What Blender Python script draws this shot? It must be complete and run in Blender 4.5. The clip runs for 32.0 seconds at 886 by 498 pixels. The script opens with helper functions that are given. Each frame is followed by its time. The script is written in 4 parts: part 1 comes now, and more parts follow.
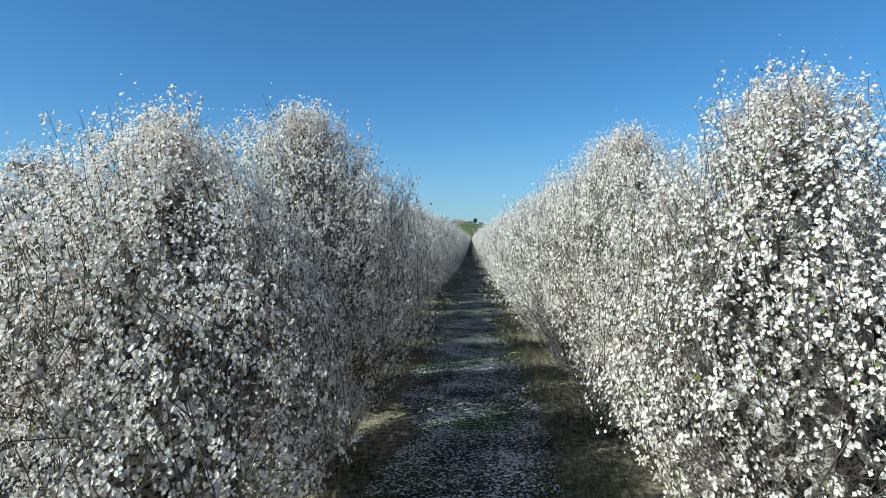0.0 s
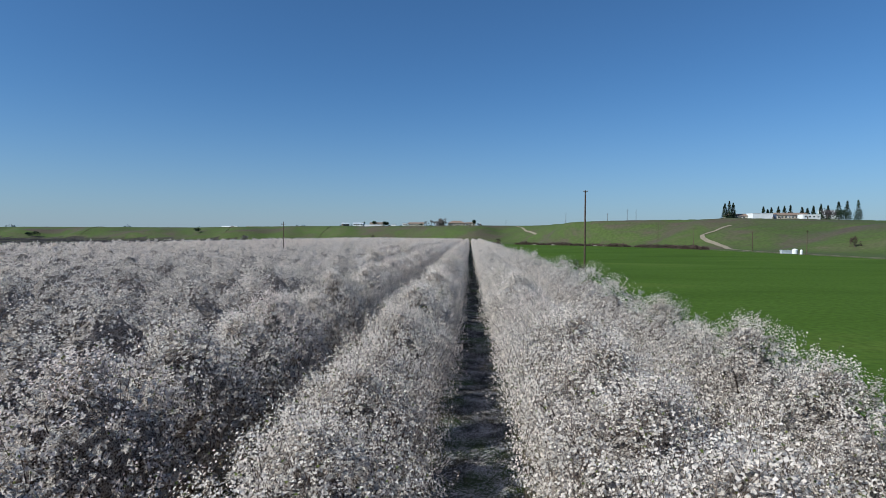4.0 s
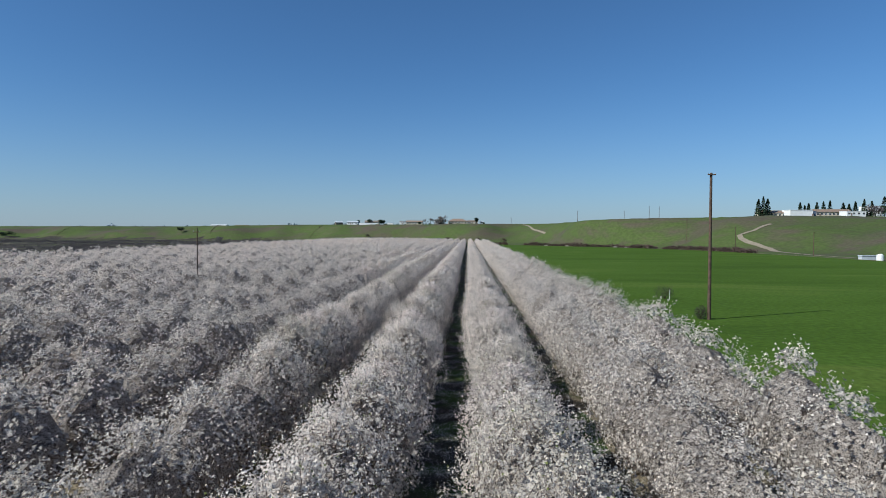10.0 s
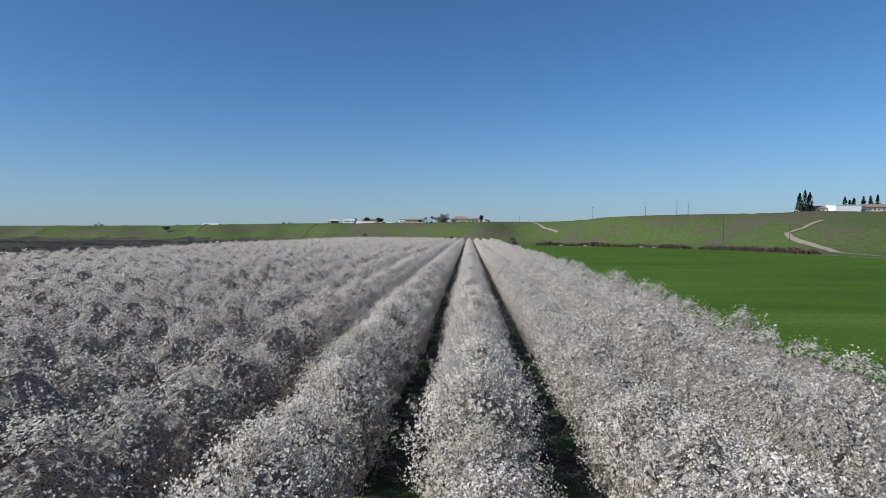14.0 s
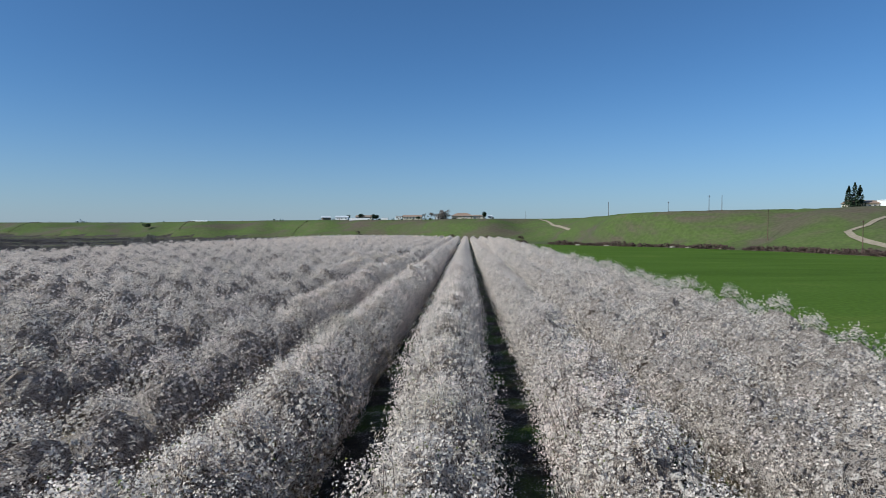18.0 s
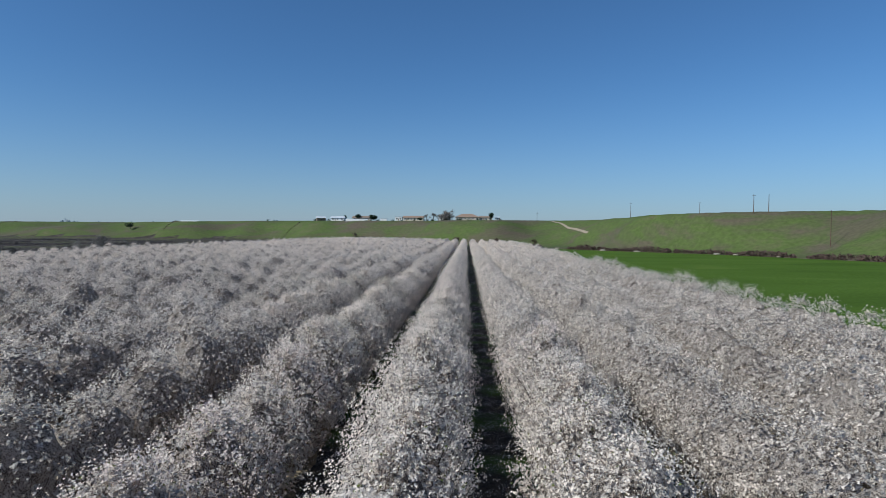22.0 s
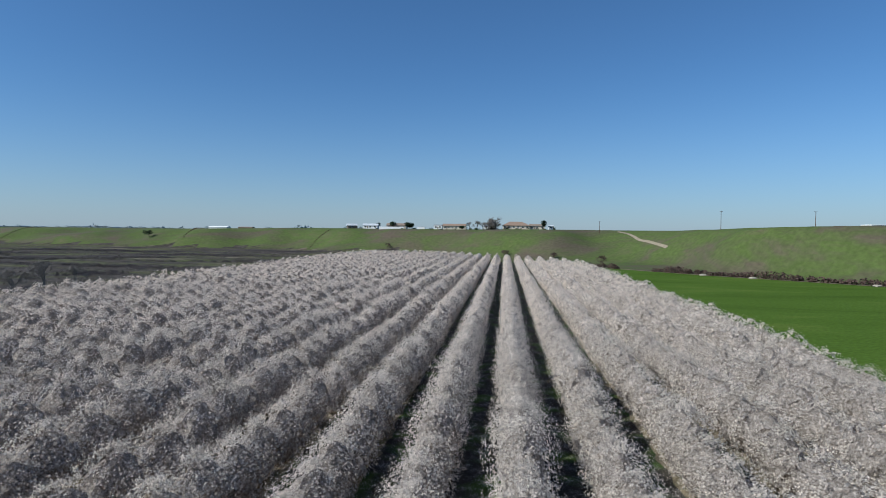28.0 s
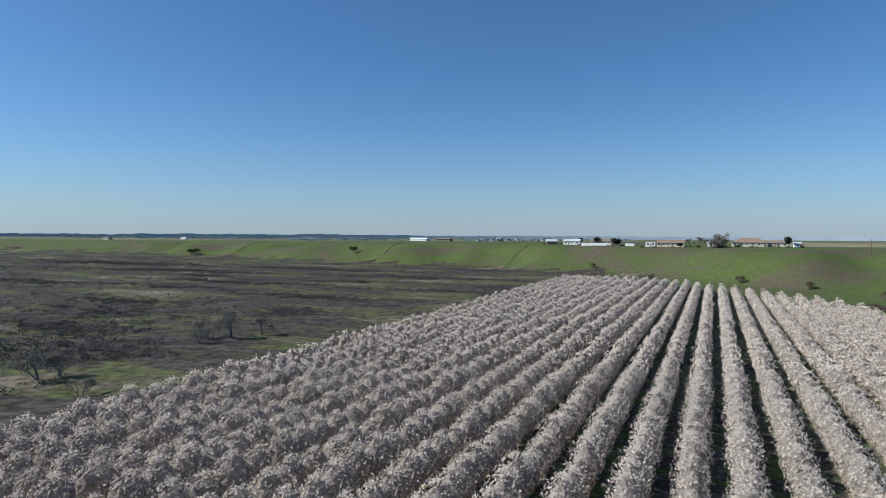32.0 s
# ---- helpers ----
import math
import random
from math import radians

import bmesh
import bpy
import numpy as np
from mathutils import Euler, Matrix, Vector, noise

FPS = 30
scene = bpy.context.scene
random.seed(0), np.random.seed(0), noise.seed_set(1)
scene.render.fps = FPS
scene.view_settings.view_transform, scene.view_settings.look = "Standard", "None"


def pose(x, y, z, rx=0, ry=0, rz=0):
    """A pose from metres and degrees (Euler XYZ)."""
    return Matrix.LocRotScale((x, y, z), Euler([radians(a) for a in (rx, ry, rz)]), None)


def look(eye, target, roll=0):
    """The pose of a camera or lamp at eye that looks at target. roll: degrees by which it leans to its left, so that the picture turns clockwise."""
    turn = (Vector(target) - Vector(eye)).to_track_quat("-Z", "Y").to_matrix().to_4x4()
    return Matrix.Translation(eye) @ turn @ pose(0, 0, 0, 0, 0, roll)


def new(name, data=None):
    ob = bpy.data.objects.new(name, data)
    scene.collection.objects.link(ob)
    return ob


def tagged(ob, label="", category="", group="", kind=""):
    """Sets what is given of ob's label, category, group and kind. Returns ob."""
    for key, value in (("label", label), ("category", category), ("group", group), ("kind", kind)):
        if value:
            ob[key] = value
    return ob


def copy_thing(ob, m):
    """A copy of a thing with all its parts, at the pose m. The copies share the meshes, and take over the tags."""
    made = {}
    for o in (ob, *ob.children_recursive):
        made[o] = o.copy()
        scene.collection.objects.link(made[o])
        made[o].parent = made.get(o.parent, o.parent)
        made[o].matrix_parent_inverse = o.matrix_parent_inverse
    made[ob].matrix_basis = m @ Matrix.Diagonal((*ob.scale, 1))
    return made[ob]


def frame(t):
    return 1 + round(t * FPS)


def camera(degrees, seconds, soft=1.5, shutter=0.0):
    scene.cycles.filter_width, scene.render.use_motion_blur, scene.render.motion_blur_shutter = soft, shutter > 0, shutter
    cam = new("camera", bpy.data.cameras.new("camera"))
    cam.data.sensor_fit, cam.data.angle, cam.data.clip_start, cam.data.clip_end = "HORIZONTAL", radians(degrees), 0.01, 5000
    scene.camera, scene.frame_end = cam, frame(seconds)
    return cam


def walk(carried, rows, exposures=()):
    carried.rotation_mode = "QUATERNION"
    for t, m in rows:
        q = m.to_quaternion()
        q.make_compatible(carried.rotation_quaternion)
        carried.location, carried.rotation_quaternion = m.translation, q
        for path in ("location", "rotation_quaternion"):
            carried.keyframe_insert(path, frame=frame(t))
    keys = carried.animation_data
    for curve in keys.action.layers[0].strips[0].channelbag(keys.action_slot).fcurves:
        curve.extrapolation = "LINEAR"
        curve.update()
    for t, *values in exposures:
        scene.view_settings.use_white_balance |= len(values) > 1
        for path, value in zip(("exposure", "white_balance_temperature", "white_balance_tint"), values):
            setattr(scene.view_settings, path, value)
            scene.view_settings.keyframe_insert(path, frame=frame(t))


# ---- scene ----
# ---------------------------------------------------------------- camera
cam = camera(71.96, 32.0, soft=0.7)
# seconds, x, y, z, heading to the left of +y, pitch, roll
PATH = [
    (0, 15.64, 70.06, 3.31, 2.67, -1.07, 0.01),
    (0.5, 15.63, 70.84, 3.74, 2.55, -1.06, 0.10),
    (1, 15.60, 71.26, 4.18, 2.55, -1.06, 0.18),
    (1.5, 15.59, 71.86, 4.71, 2.56, -1.09, 0.25),
    (2, 15.56, 72.61, 5.29, 2.53, -1.13, 0.30),
    (2.5, 15.52, 73.39, 5.87, 2.54, -1.18, 0.35),
    (3, 15.47, 74.46, 6.32, 2.55, -1.19, 0.37),
    (3.5, 15.39, 75.75, 6.75, 2.51, -1.21, 0.39),
    (5.5, 14.68, 83.76, 8.31, 2.49, -1.31, 0.40),
    (6, 14.36, 86.64, 8.42, 2.46, -1.33, 0.40),
    (6.5, 14.00, 90.45, 8.70, 2.42, -1.35, 0.38),
    (7, 13.60, 95.13, 8.99, 2.40, -1.37, 0.36),
    (7.5, 13.18, 100.32, 9.33, 2.38, -1.39, 0.31),
    (8, 12.74, 105.75, 9.53, 2.38, -1.42, 0.25),
    (8.5, 12.34, 111.55, 9.57, 2.35, -1.45, 0.19),
    (9, 11.94, 117.53, 9.56, 2.35, -1.46, 0.17),
    (9.5, 11.49, 123.61, 9.59, 2.34, -1.47, 0.19),
    (10, 11.03, 129.76, 9.61, 2.36, -1.51, 0.22),
    (10.5, 10.60, 135.94, 9.59, 2.38, -1.52, 0.22),
    (11, 10.16, 142.32, 9.64, 2.39, -1.53, 0.21),
    (11.5, 9.66, 148.58, 9.61, 2.38, -1.56, 0.17),
    (12, 9.10, 154.69, 9.60, 2.39, -1.59, 0.14),
    (12.5, 8.58, 160.40, 9.63, 2.38, -1.58, 0.12),
    (13, 8.06, 166.18, 9.61, 2.40, -1.58, 0.10),
    (13.5, 7.51, 171.90, 9.55, 2.40, -1.59, 0.09),
    (14, 6.96, 177.36, 9.48, 2.41, -1.61, 0.08),
    (14.5, 6.55, 182.88, 9.51, 2.43, -1.63, 0.08),
    (16.5, 4.41, 206.86, 9.52, 2.25, -1.77, -0.01),
    (17, 3.79, 213.27, 9.42, 2.25, -1.78, 0.02),
    (17.5, 3.24, 219.44, 9.34, 2.21, -1.80, 0.08),
    (18, 2.73, 225.40, 9.37, 2.19, -1.82, 0.15),
    (18.5, 2.18, 231.28, 9.36, 2.19, -1.83, 0.24),
    (19, 1.62, 237.16, 9.37, 2.18, -1.80, 0.32),
    (19.5, 1.02, 242.98, 9.38, 2.15, -1.77, 0.38),
    (20, 0.42, 248.49, 9.34, 2.17, -1.74, 0.42),
    (20.5, -0.17, 254.22, 9.37, 2.17, -1.71, 0.44),
    (21, -0.75, 260.22, 9.42, 2.20, -1.69, 0.45),
    (21.5, -1.32, 265.97, 9.42, 2.22, -1.68, 0.47),
    (22, -1.87, 271.36, 9.45, 2.21, -1.63, 0.51),
    (22.5, -2.49, 277.17, 9.47, 2.23, -1.59, 0.57),
    (23, -3.11, 282.71, 9.48, 2.24, -1.57, 0.61),
    (23.5, -3.68, 288.18, 9.44, 2.22, -1.57, 0.65),
    (24, -4.21, 293.59, 9.47, 2.24, -1.53, 0.72),
    (24.5, -4.76, 299.06, 9.49, 2.23, -1.50, 0.77),
    (26.5, -7.64, 322.62, 11.52, 4.05, -1.47, 0.70),
    (27, -8.47, 328.36, 12.99, 4.19, -1.50, 0.66),
    (27.5, -9.33, 334.03, 14.49, 4.27, -1.48, 0.66),
    (28, -10.29, 339.59, 15.93, 5.80, -1.45, 0.68),
    (28.5, -11.38, 344.70, 17.36, 8.18, -1.46, 0.69),
    (29, -12.58, 349.50, 18.76, 10.42, -1.46, 0.66),
    (29.5, -13.96, 354.19, 20.30, 12.57, -1.43, 0.61),
    (30, -15.50, 358.65, 21.77, 14.65, -1.40, 0.53),
    (30.5, -17.36, 363.23, 23.24, 16.85, -1.41, 0.45),
    (31, -19.33, 367.70, 24.74, 19.14, -1.40, 0.38),
    (31.5, -21.48, 372.08, 26.13, 21.55, -1.35, 0.28),
    (32, -23.69, 376.37, 27.68, 23.98, -1.30, 0.17),
]


def heading(x, y, z, yaw, pitch, roll):
    a, b = radians(yaw), radians(pitch)
    way = Vector((-math.sin(a) * math.cos(b), math.cos(a) * math.cos(b), math.sin(b)))
    return look((x, y, z), Vector((x, y, z)) + 50 * way, roll)


walk(cam, [(t, heading(x, y, z, a, b, c)) for t, x, y, z, a, b, c in PATH], exposures=[(0, 0.47, 5140, -13), (1, 0.3, 5200, -10), (2, -0.02, 5270, -5), (3, 0.02, 5350, -2), (6, 0.15, 5520, 0), (18, 0.15, 5520, 0), (22.8, 0.08, 5480, 0), (24.2, 0.15, 5520, 0), (28, 0.2, 5540, 0), (32, 0.3, 5680, 0)])

# ---------------------------------------------------------------- light
SUN_EL, SUN_AZ = radians(38), radians(-117)  # azimuth from +y, clockwise seen from above
world = bpy.data.worlds.new("world")
scene.world = world
world.use_nodes = True
wn = world.node_tree
sky = wn.nodes.new("ShaderNodeTexSky")
sky.sky_type = "NISHITA"
sky.sun_disc = False
sky.sun_elevation, sky.sun_rotation = SUN_EL, SUN_AZ
sky.altitude = 600
sky.air_density, sky.dust_density, sky.ozone_density = 0.96, 0.6, 7.2
back = wn.nodes["Background"]
back.inputs["Strength"].default_value = 0.083
# pale valley haze low over the whole horizon
where = wn.nodes.new("ShaderNodeTexCoord")
axes = wn.nodes.new("ShaderNodeSeparateXYZ")
wn.links.new(where.outputs["Generated"], axes.inputs[0])
low = wn.nodes.new("ShaderNodeMapRange")
low.inputs["From Min"].default_value, low.inputs["From Max"].default_value = 0.0, 0.3
low.inputs["To Min"].default_value, low.inputs["To Max"].default_value = 1.0, 0.0
wn.links.new(axes.outputs["Z"], low.inputs["Value"])
fade = wn.nodes.new("ShaderNodeMath")
fade.operation = "POWER"
wn.links.new(low.outputs[0], fade.inputs[0])
fade.inputs[1].default_value = 3.0
part_of = wn.nodes.new("ShaderNodeMath")
part_of.operation = "MULTIPLY"
wn.links.new(fade.outputs[0], part_of.inputs[0])
part_of.inputs[1].default_value = 0.7
veil = wn.nodes.new("ShaderNodeMix")
veil.data_type = "RGBA"
wn.links.new(part_of.outputs[0], veil.inputs["Factor"])
wn.links.new(sky.outputs[0], veil.inputs["A"])
veil.inputs["B"].default_value = (4.1, 4.4, 4.9, 1)
wn.links.new(veil.outputs["Result"], back.inputs["Color"])
sun_data = bpy.data.lights.new("sun", "SUN")
sun_data.energy, sun_data.angle, sun_data.color = 5.0, radians(0.6), (1.0, 0.895, 0.795)
sun_way = Vector((math.sin(SUN_AZ) * math.cos(SUN_EL), math.cos(SUN_AZ) * math.cos(SUN_EL), math.sin(SUN_EL)))
sun = new("sun", sun_data)
sun.matrix_world = look(sun_way * 300, (0, 0, 0))


# ---------------------------------------------------------------- materials
def material(name, stops, scale=1.0, rough=0.9, bump=0.0, bump_scale=None, second=None, second_scale=0.1,
             translucent=0.0, island=0.0, object_random=0.0, metal=0.0, detail=6.0):
    """stops: (place, colour) of the fine noise; second: (colour, low, high) laid over by a wide noise."""
    m = bpy.data.materials.new(name)
    m.use_nodes = True
    nt = m.node_tree
    bsdf = nt.nodes["Principled BSDF"]
    bsdf.inputs["Roughness"].default_value = rough
    bsdf.inputs["Metallic"].default_value = metal
    bsdf.inputs["Specular IOR Level"].default_value = 0.25
    geo = nt.nodes.new("ShaderNodeNewGeometry")
    fine = nt.nodes.new("ShaderNodeTexNoise")
    fine.inputs["Scale"].default_value = scale
    fine.inputs["Detail"].default_value = detail
    nt.links.new(geo.outputs["Position"], fine.inputs["Vector"])
    ramp = nt.nodes.new("ShaderNodeValToRGB")
    el = ramp.color_ramp.elements
    while len(el) < len(stops):
        el.new(0.5)
    for e, (p, c) in zip(el, stops):
        e.position, e.color = p, (*c, 1)
    nt.links.new(fine.outputs["Fac"], ramp.inputs["Fac"])
    col = ramp.outputs["Color"]
    if second:
        wide = nt.nodes.new("ShaderNodeTexNoise")
        wide.inputs["Scale"].default_value = second_scale
        wide.inputs["Detail"].default_value = 5.0
        nt.links.new(geo.outputs["Position"], wide.inputs["Vector"])
        rng = nt.nodes.new("ShaderNodeMapRange")
        rng.inputs["From Min"].default_value, rng.inputs["From Max"].default_value = second[1], second[2]
        nt.links.new(wide.outputs["Fac"], rng.inputs["Value"])
        mix = nt.nodes.new("ShaderNodeMix")
        mix.data_type = "RGBA"
        nt.links.new(rng.outputs[0], mix.inputs["Factor"])
        nt.links.new(col, mix.inputs["A"])
        mix.inputs["B"].default_value = (*second[0], 1)
        col = mix.outputs["Result"]
    if island or object_random:
        hsv = nt.nodes.new("ShaderNodeHueSaturation")
        mr = nt.nodes.new("ShaderNodeMapRange")
        amount = island or object_random
        mr.inputs["To Min"].default_value, mr.inputs["To Max"].default_value = 1 - amount, 1 + amount
        if island:
            nt.links.new(geo.outputs["Random Per Island"], mr.inputs["Value"])
        else:
            info = nt.nodes.new("ShaderNodeObjectInfo")
            nt.links.new(info.outputs["Random"], mr.inputs["Value"])
        nt.links.new(mr.outputs[0], hsv.inputs["Value"])
        nt.links.new(col, hsv.inputs["Color"])
        col = hsv.outputs["Color"]
    nt.links.new(col, bsdf.inputs["Base Color"])
    if bump:
        bn = nt.nodes.new("ShaderNodeBump")
        bn.inputs["Strength"].default_value = bump
        bn.inputs["Distance"].default_value = 0.1
        src = fine
        if bump_scale:
            src = nt.nodes.new("ShaderNodeTexNoise")
            src.inputs["Scale"].default_value = bump_scale
            src.inputs["Detail"].default_value = 8.0
            nt.links.new(geo.outputs["Position"], src.inputs["Vector"])
        nt.links.new(src.outputs["Fac"], bn.inputs["Height"])
        nt.links.new(bn.outputs["Normal"], bsdf.inputs["Normal"])
    if translucent:
        tr = nt.nodes.new("ShaderNodeBsdfTranslucent")
        nt.links.new(col, tr.inputs["Color"])
        ms = nt.nodes.new("ShaderNodeMixShader")
        ms.inputs["Fac"].default_value = translucent
        nt.links.new(bsdf.outputs[0], ms.inputs[1])
        nt.links.new(tr.outputs[0], ms.inputs[2])
        nt.links.new(ms.outputs[0], nt.nodes["Material Output"].inputs["Surface"])
    return m


# petal colours are warmed to cancel the blue of the skylight
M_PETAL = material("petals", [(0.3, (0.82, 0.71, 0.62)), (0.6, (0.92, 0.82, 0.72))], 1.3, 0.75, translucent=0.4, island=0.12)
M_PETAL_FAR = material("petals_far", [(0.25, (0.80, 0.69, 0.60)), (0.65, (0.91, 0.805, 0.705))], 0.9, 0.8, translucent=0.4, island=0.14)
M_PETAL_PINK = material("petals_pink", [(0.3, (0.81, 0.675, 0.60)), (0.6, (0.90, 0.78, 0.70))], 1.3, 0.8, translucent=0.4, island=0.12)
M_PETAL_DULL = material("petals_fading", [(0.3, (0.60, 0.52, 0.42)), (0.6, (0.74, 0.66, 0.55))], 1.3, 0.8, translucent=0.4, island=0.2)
M_LEAF = material("young_leaves", [(0.3, (0.10, 0.13, 0.03)), (0.7, (0.20, 0.22, 0.06))], 2.0, 0.6, translucent=0.25)
M_TWIG = material("twig_bark", [(0.3, (0.09, 0.065, 0.05)), (0.7, (0.17, 0.13, 0.11))], 9.0, 0.9)


def blossom_mass(name, scale, pale, dark, low, high):
    """Packed flowers seen as one: pale specks, with twigs and the gaps' shade painted dark between them, in relief."""
    m = bpy.data.materials.new(name)
    m.use_nodes = True
    nt = m.node_tree
    bsdf = nt.nodes["Principled BSDF"]
    bsdf.inputs["Roughness"].default_value = 0.9
    bsdf.inputs["Specular IOR Level"].default_value = 0.1
    geo = nt.nodes.new("ShaderNodeNewGeometry")
    noises = []
    for k, detail in ((scale, 3.0), (scale * 0.16, 4.0)):
        node = nt.nodes.new("ShaderNodeTexNoise")
        node.inputs["Scale"].default_value = k
        node.inputs["Detail"].default_value = detail
        nt.links.new(geo.outputs["Position"], node.inputs["Vector"])
        noises.append(node)
    add = nt.nodes.new("ShaderNodeMath")
    add.operation = "MULTIPLY_ADD"
    nt.links.new(noises[1].outputs["Fac"], add.inputs[0])
    add.inputs[1].default_value = 0.35
    nt.links.new(noises[0].outputs["Fac"], add.inputs[2])
    ramp = nt.nodes.new("ShaderNodeValToRGB")
    el = ramp.color_ramp.elements
    el[0].position, el[0].color = low, (*dark, 1)
    el[1].position, el[1].color = high, (*pale, 1)
    nt.links.new(add.outputs[0], ramp.inputs["Fac"])
    nt.links.new(ramp.outputs["Color"], bsdf.inputs["Base Color"])
    bn = nt.nodes.new("ShaderNodeBump")
    bn.inputs["Strength"].default_value, bn.inputs["Distance"].default_value = 1.0, 0.12
    nt.links.new(noises[0].outputs["Fac"], bn.inputs["Height"])
    nt.links.new(bn.outputs["Normal"], bsdf.inputs["Normal"])
    tr = nt.nodes.new("ShaderNodeBsdfTranslucent")
    nt.links.new(ramp.outputs["Color"], tr.inputs["Color"])
    nt.links.new(bn.outputs["Normal"], tr.inputs["Normal"])
    ms = nt.nodes.new("ShaderNodeMixShader")
    ms.inputs["Fac"].default_value = 0.4
    nt.links.new(bsdf.outputs[0], ms.inputs[1])
    nt.links.new(tr.outputs[0], ms.inputs[2])
    nt.links.new(ms.outputs[0], nt.nodes["Material Output"].inputs["Surface"])
    return m


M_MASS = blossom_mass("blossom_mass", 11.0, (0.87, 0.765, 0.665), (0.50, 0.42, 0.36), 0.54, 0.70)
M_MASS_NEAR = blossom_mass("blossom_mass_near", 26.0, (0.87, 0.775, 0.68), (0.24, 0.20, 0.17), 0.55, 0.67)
# darker version for the crown's inside; twigs and shade are put into its colour
M_SHADED_CORE = blossom_mass("inner_growth", 26.0, (0.66, 0.575, 0.50), (0.11, 0.088, 0.074), 0.57, 0.73)
M_BARK = material("trunk_bark", [(0.3, (0.05, 0.04, 0.03)), (0.7, (0.14, 0.11, 0.09))], 14.0, 0.95, bump=0.8)

def patchwork(name, stops, scale, stretch, grain, rough=0.95, bump=0.6, speckle=0.4, rise=1.0, detail=9.0):
    """Wide patches of several colours, drawn out along x, with a fine grain over them."""
    m = bpy.data.materials.new(name)
    m.use_nodes = True
    nt = m.node_tree
    bsdf = nt.nodes["Principled BSDF"]
    bsdf.inputs["Roughness"].default_value = rough
    bsdf.inputs["Specular IOR Level"].default_value = 0.1
    geo = nt.nodes.new("ShaderNodeNewGeometry")
    mp = nt.nodes.new("ShaderNodeMapping")
    mp.inputs["Scale"].default_value = (scale, scale * stretch, scale * rise)
    nt.links.new(geo.outputs["Position"], mp.inputs["Vector"])
    wide = nt.nodes.new("ShaderNodeTexNoise")
    wide.inputs["Scale"].default_value = 1.0
    wide.inputs["Detail"].default_value = detail
    wide.inputs["Roughness"].default_value = 0.62
    wide.inputs["Distortion"].default_value = 0.6
    nt.links.new(mp.outputs["Vector"], wide.inputs["Vector"])
    ramp = nt.nodes.new("ShaderNodeValToRGB")
    el = ramp.color_ramp.elements
    while len(el) < len(stops):
        el.new(0.5)
    for e, (p, c) in zip(el, stops):
        e.position, e.color = p, (*c, 1)
    nt.links.new(wide.outputs["Fac"], ramp.inputs["Fac"])
    fine = nt.nodes.new("ShaderNodeTexNoise")
    fine.inputs["Scale"].default_value = grain
    fine.inputs["Detail"].default_value = 8.0
    nt.links.new(geo.outputs["Position"], fine.inputs["Vector"])
    mr = nt.nodes.new("ShaderNodeMapRange")
    mr.inputs["From Min"].default_value, mr.inputs["From Max"].default_value = 0.3, 0.7
    mr.inputs["To Min"].default_value, mr.inputs["To Max"].default_value = 1 - speckle, 1 + speckle
    nt.links.new(fine.outputs["Fac"], mr.inputs["Value"])
    hsv = nt.nodes.new("ShaderNodeHueSaturation")
    nt.links.new(mr.outputs[0], hsv.inputs["Value"])
    nt.links.new(ramp.outputs["Color"], hsv.inputs["Color"])
    nt.links.new(hsv.outputs["Color"], bsdf.inputs["Base Color"])
    bn = nt.nodes.new("ShaderNodeBump")
    bn.inputs["Strength"].default_value, bn.inputs["Distance"].default_value = bump, 0.5
    nt.links.new(fine.outputs["Fac"], bn.inputs["Height"])
    nt.links.new(bn.outputs["Normal"], bsdf.inputs["Normal"])
    return m


M_FIELD = patchwork("young_crop", [(0.34, (0.050, 0.086, 0.012)), (0.46, (0.062, 0.104, 0.014)), (0.56, (0.067, 0.111, 0.016)), (0.68, (0.092, 0.128, 0.023))], 0.016, 3.0, 1.6, bump=0.3, speckle=0.22)
M_FIELD.node_tree.nodes["Principled BSDF"].inputs["Specular IOR Level"].default_value = 0.03
M_HILL = patchwork("hill_grass", [(0.31, (0.092, 0.072, 0.054)), (0.40, (0.088, 0.082, 0.048)), (0.47, (0.076, 0.089, 0.035)), (0.55, (0.074, 0.101, 0.028)), (0.63, (0.088, 0.098, 0.040)),
                                  (0.72, (0.128, 0.104, 0.068))], 0.014, 1.4, 0.5, bump=0.25, speckle=0.16, rise=4.0, detail=5.0)
M_WET = patchwork("marsh", [(0.38, (0.034, 0.028, 0.027)), (0.44, (0.072, 0.060, 0.052)), (0.485, (0.040, 0.034, 0.028)), (0.52, (0.070, 0.064, 0.040)), (0.55, (0.070, 0.080, 0.028)),
                            (0.58, (0.080, 0.072, 0.046)), (0.66, (0.170, 0.140, 0.105))], 0.013, 2.6, 0.45, speckle=0.6, detail=7.0)
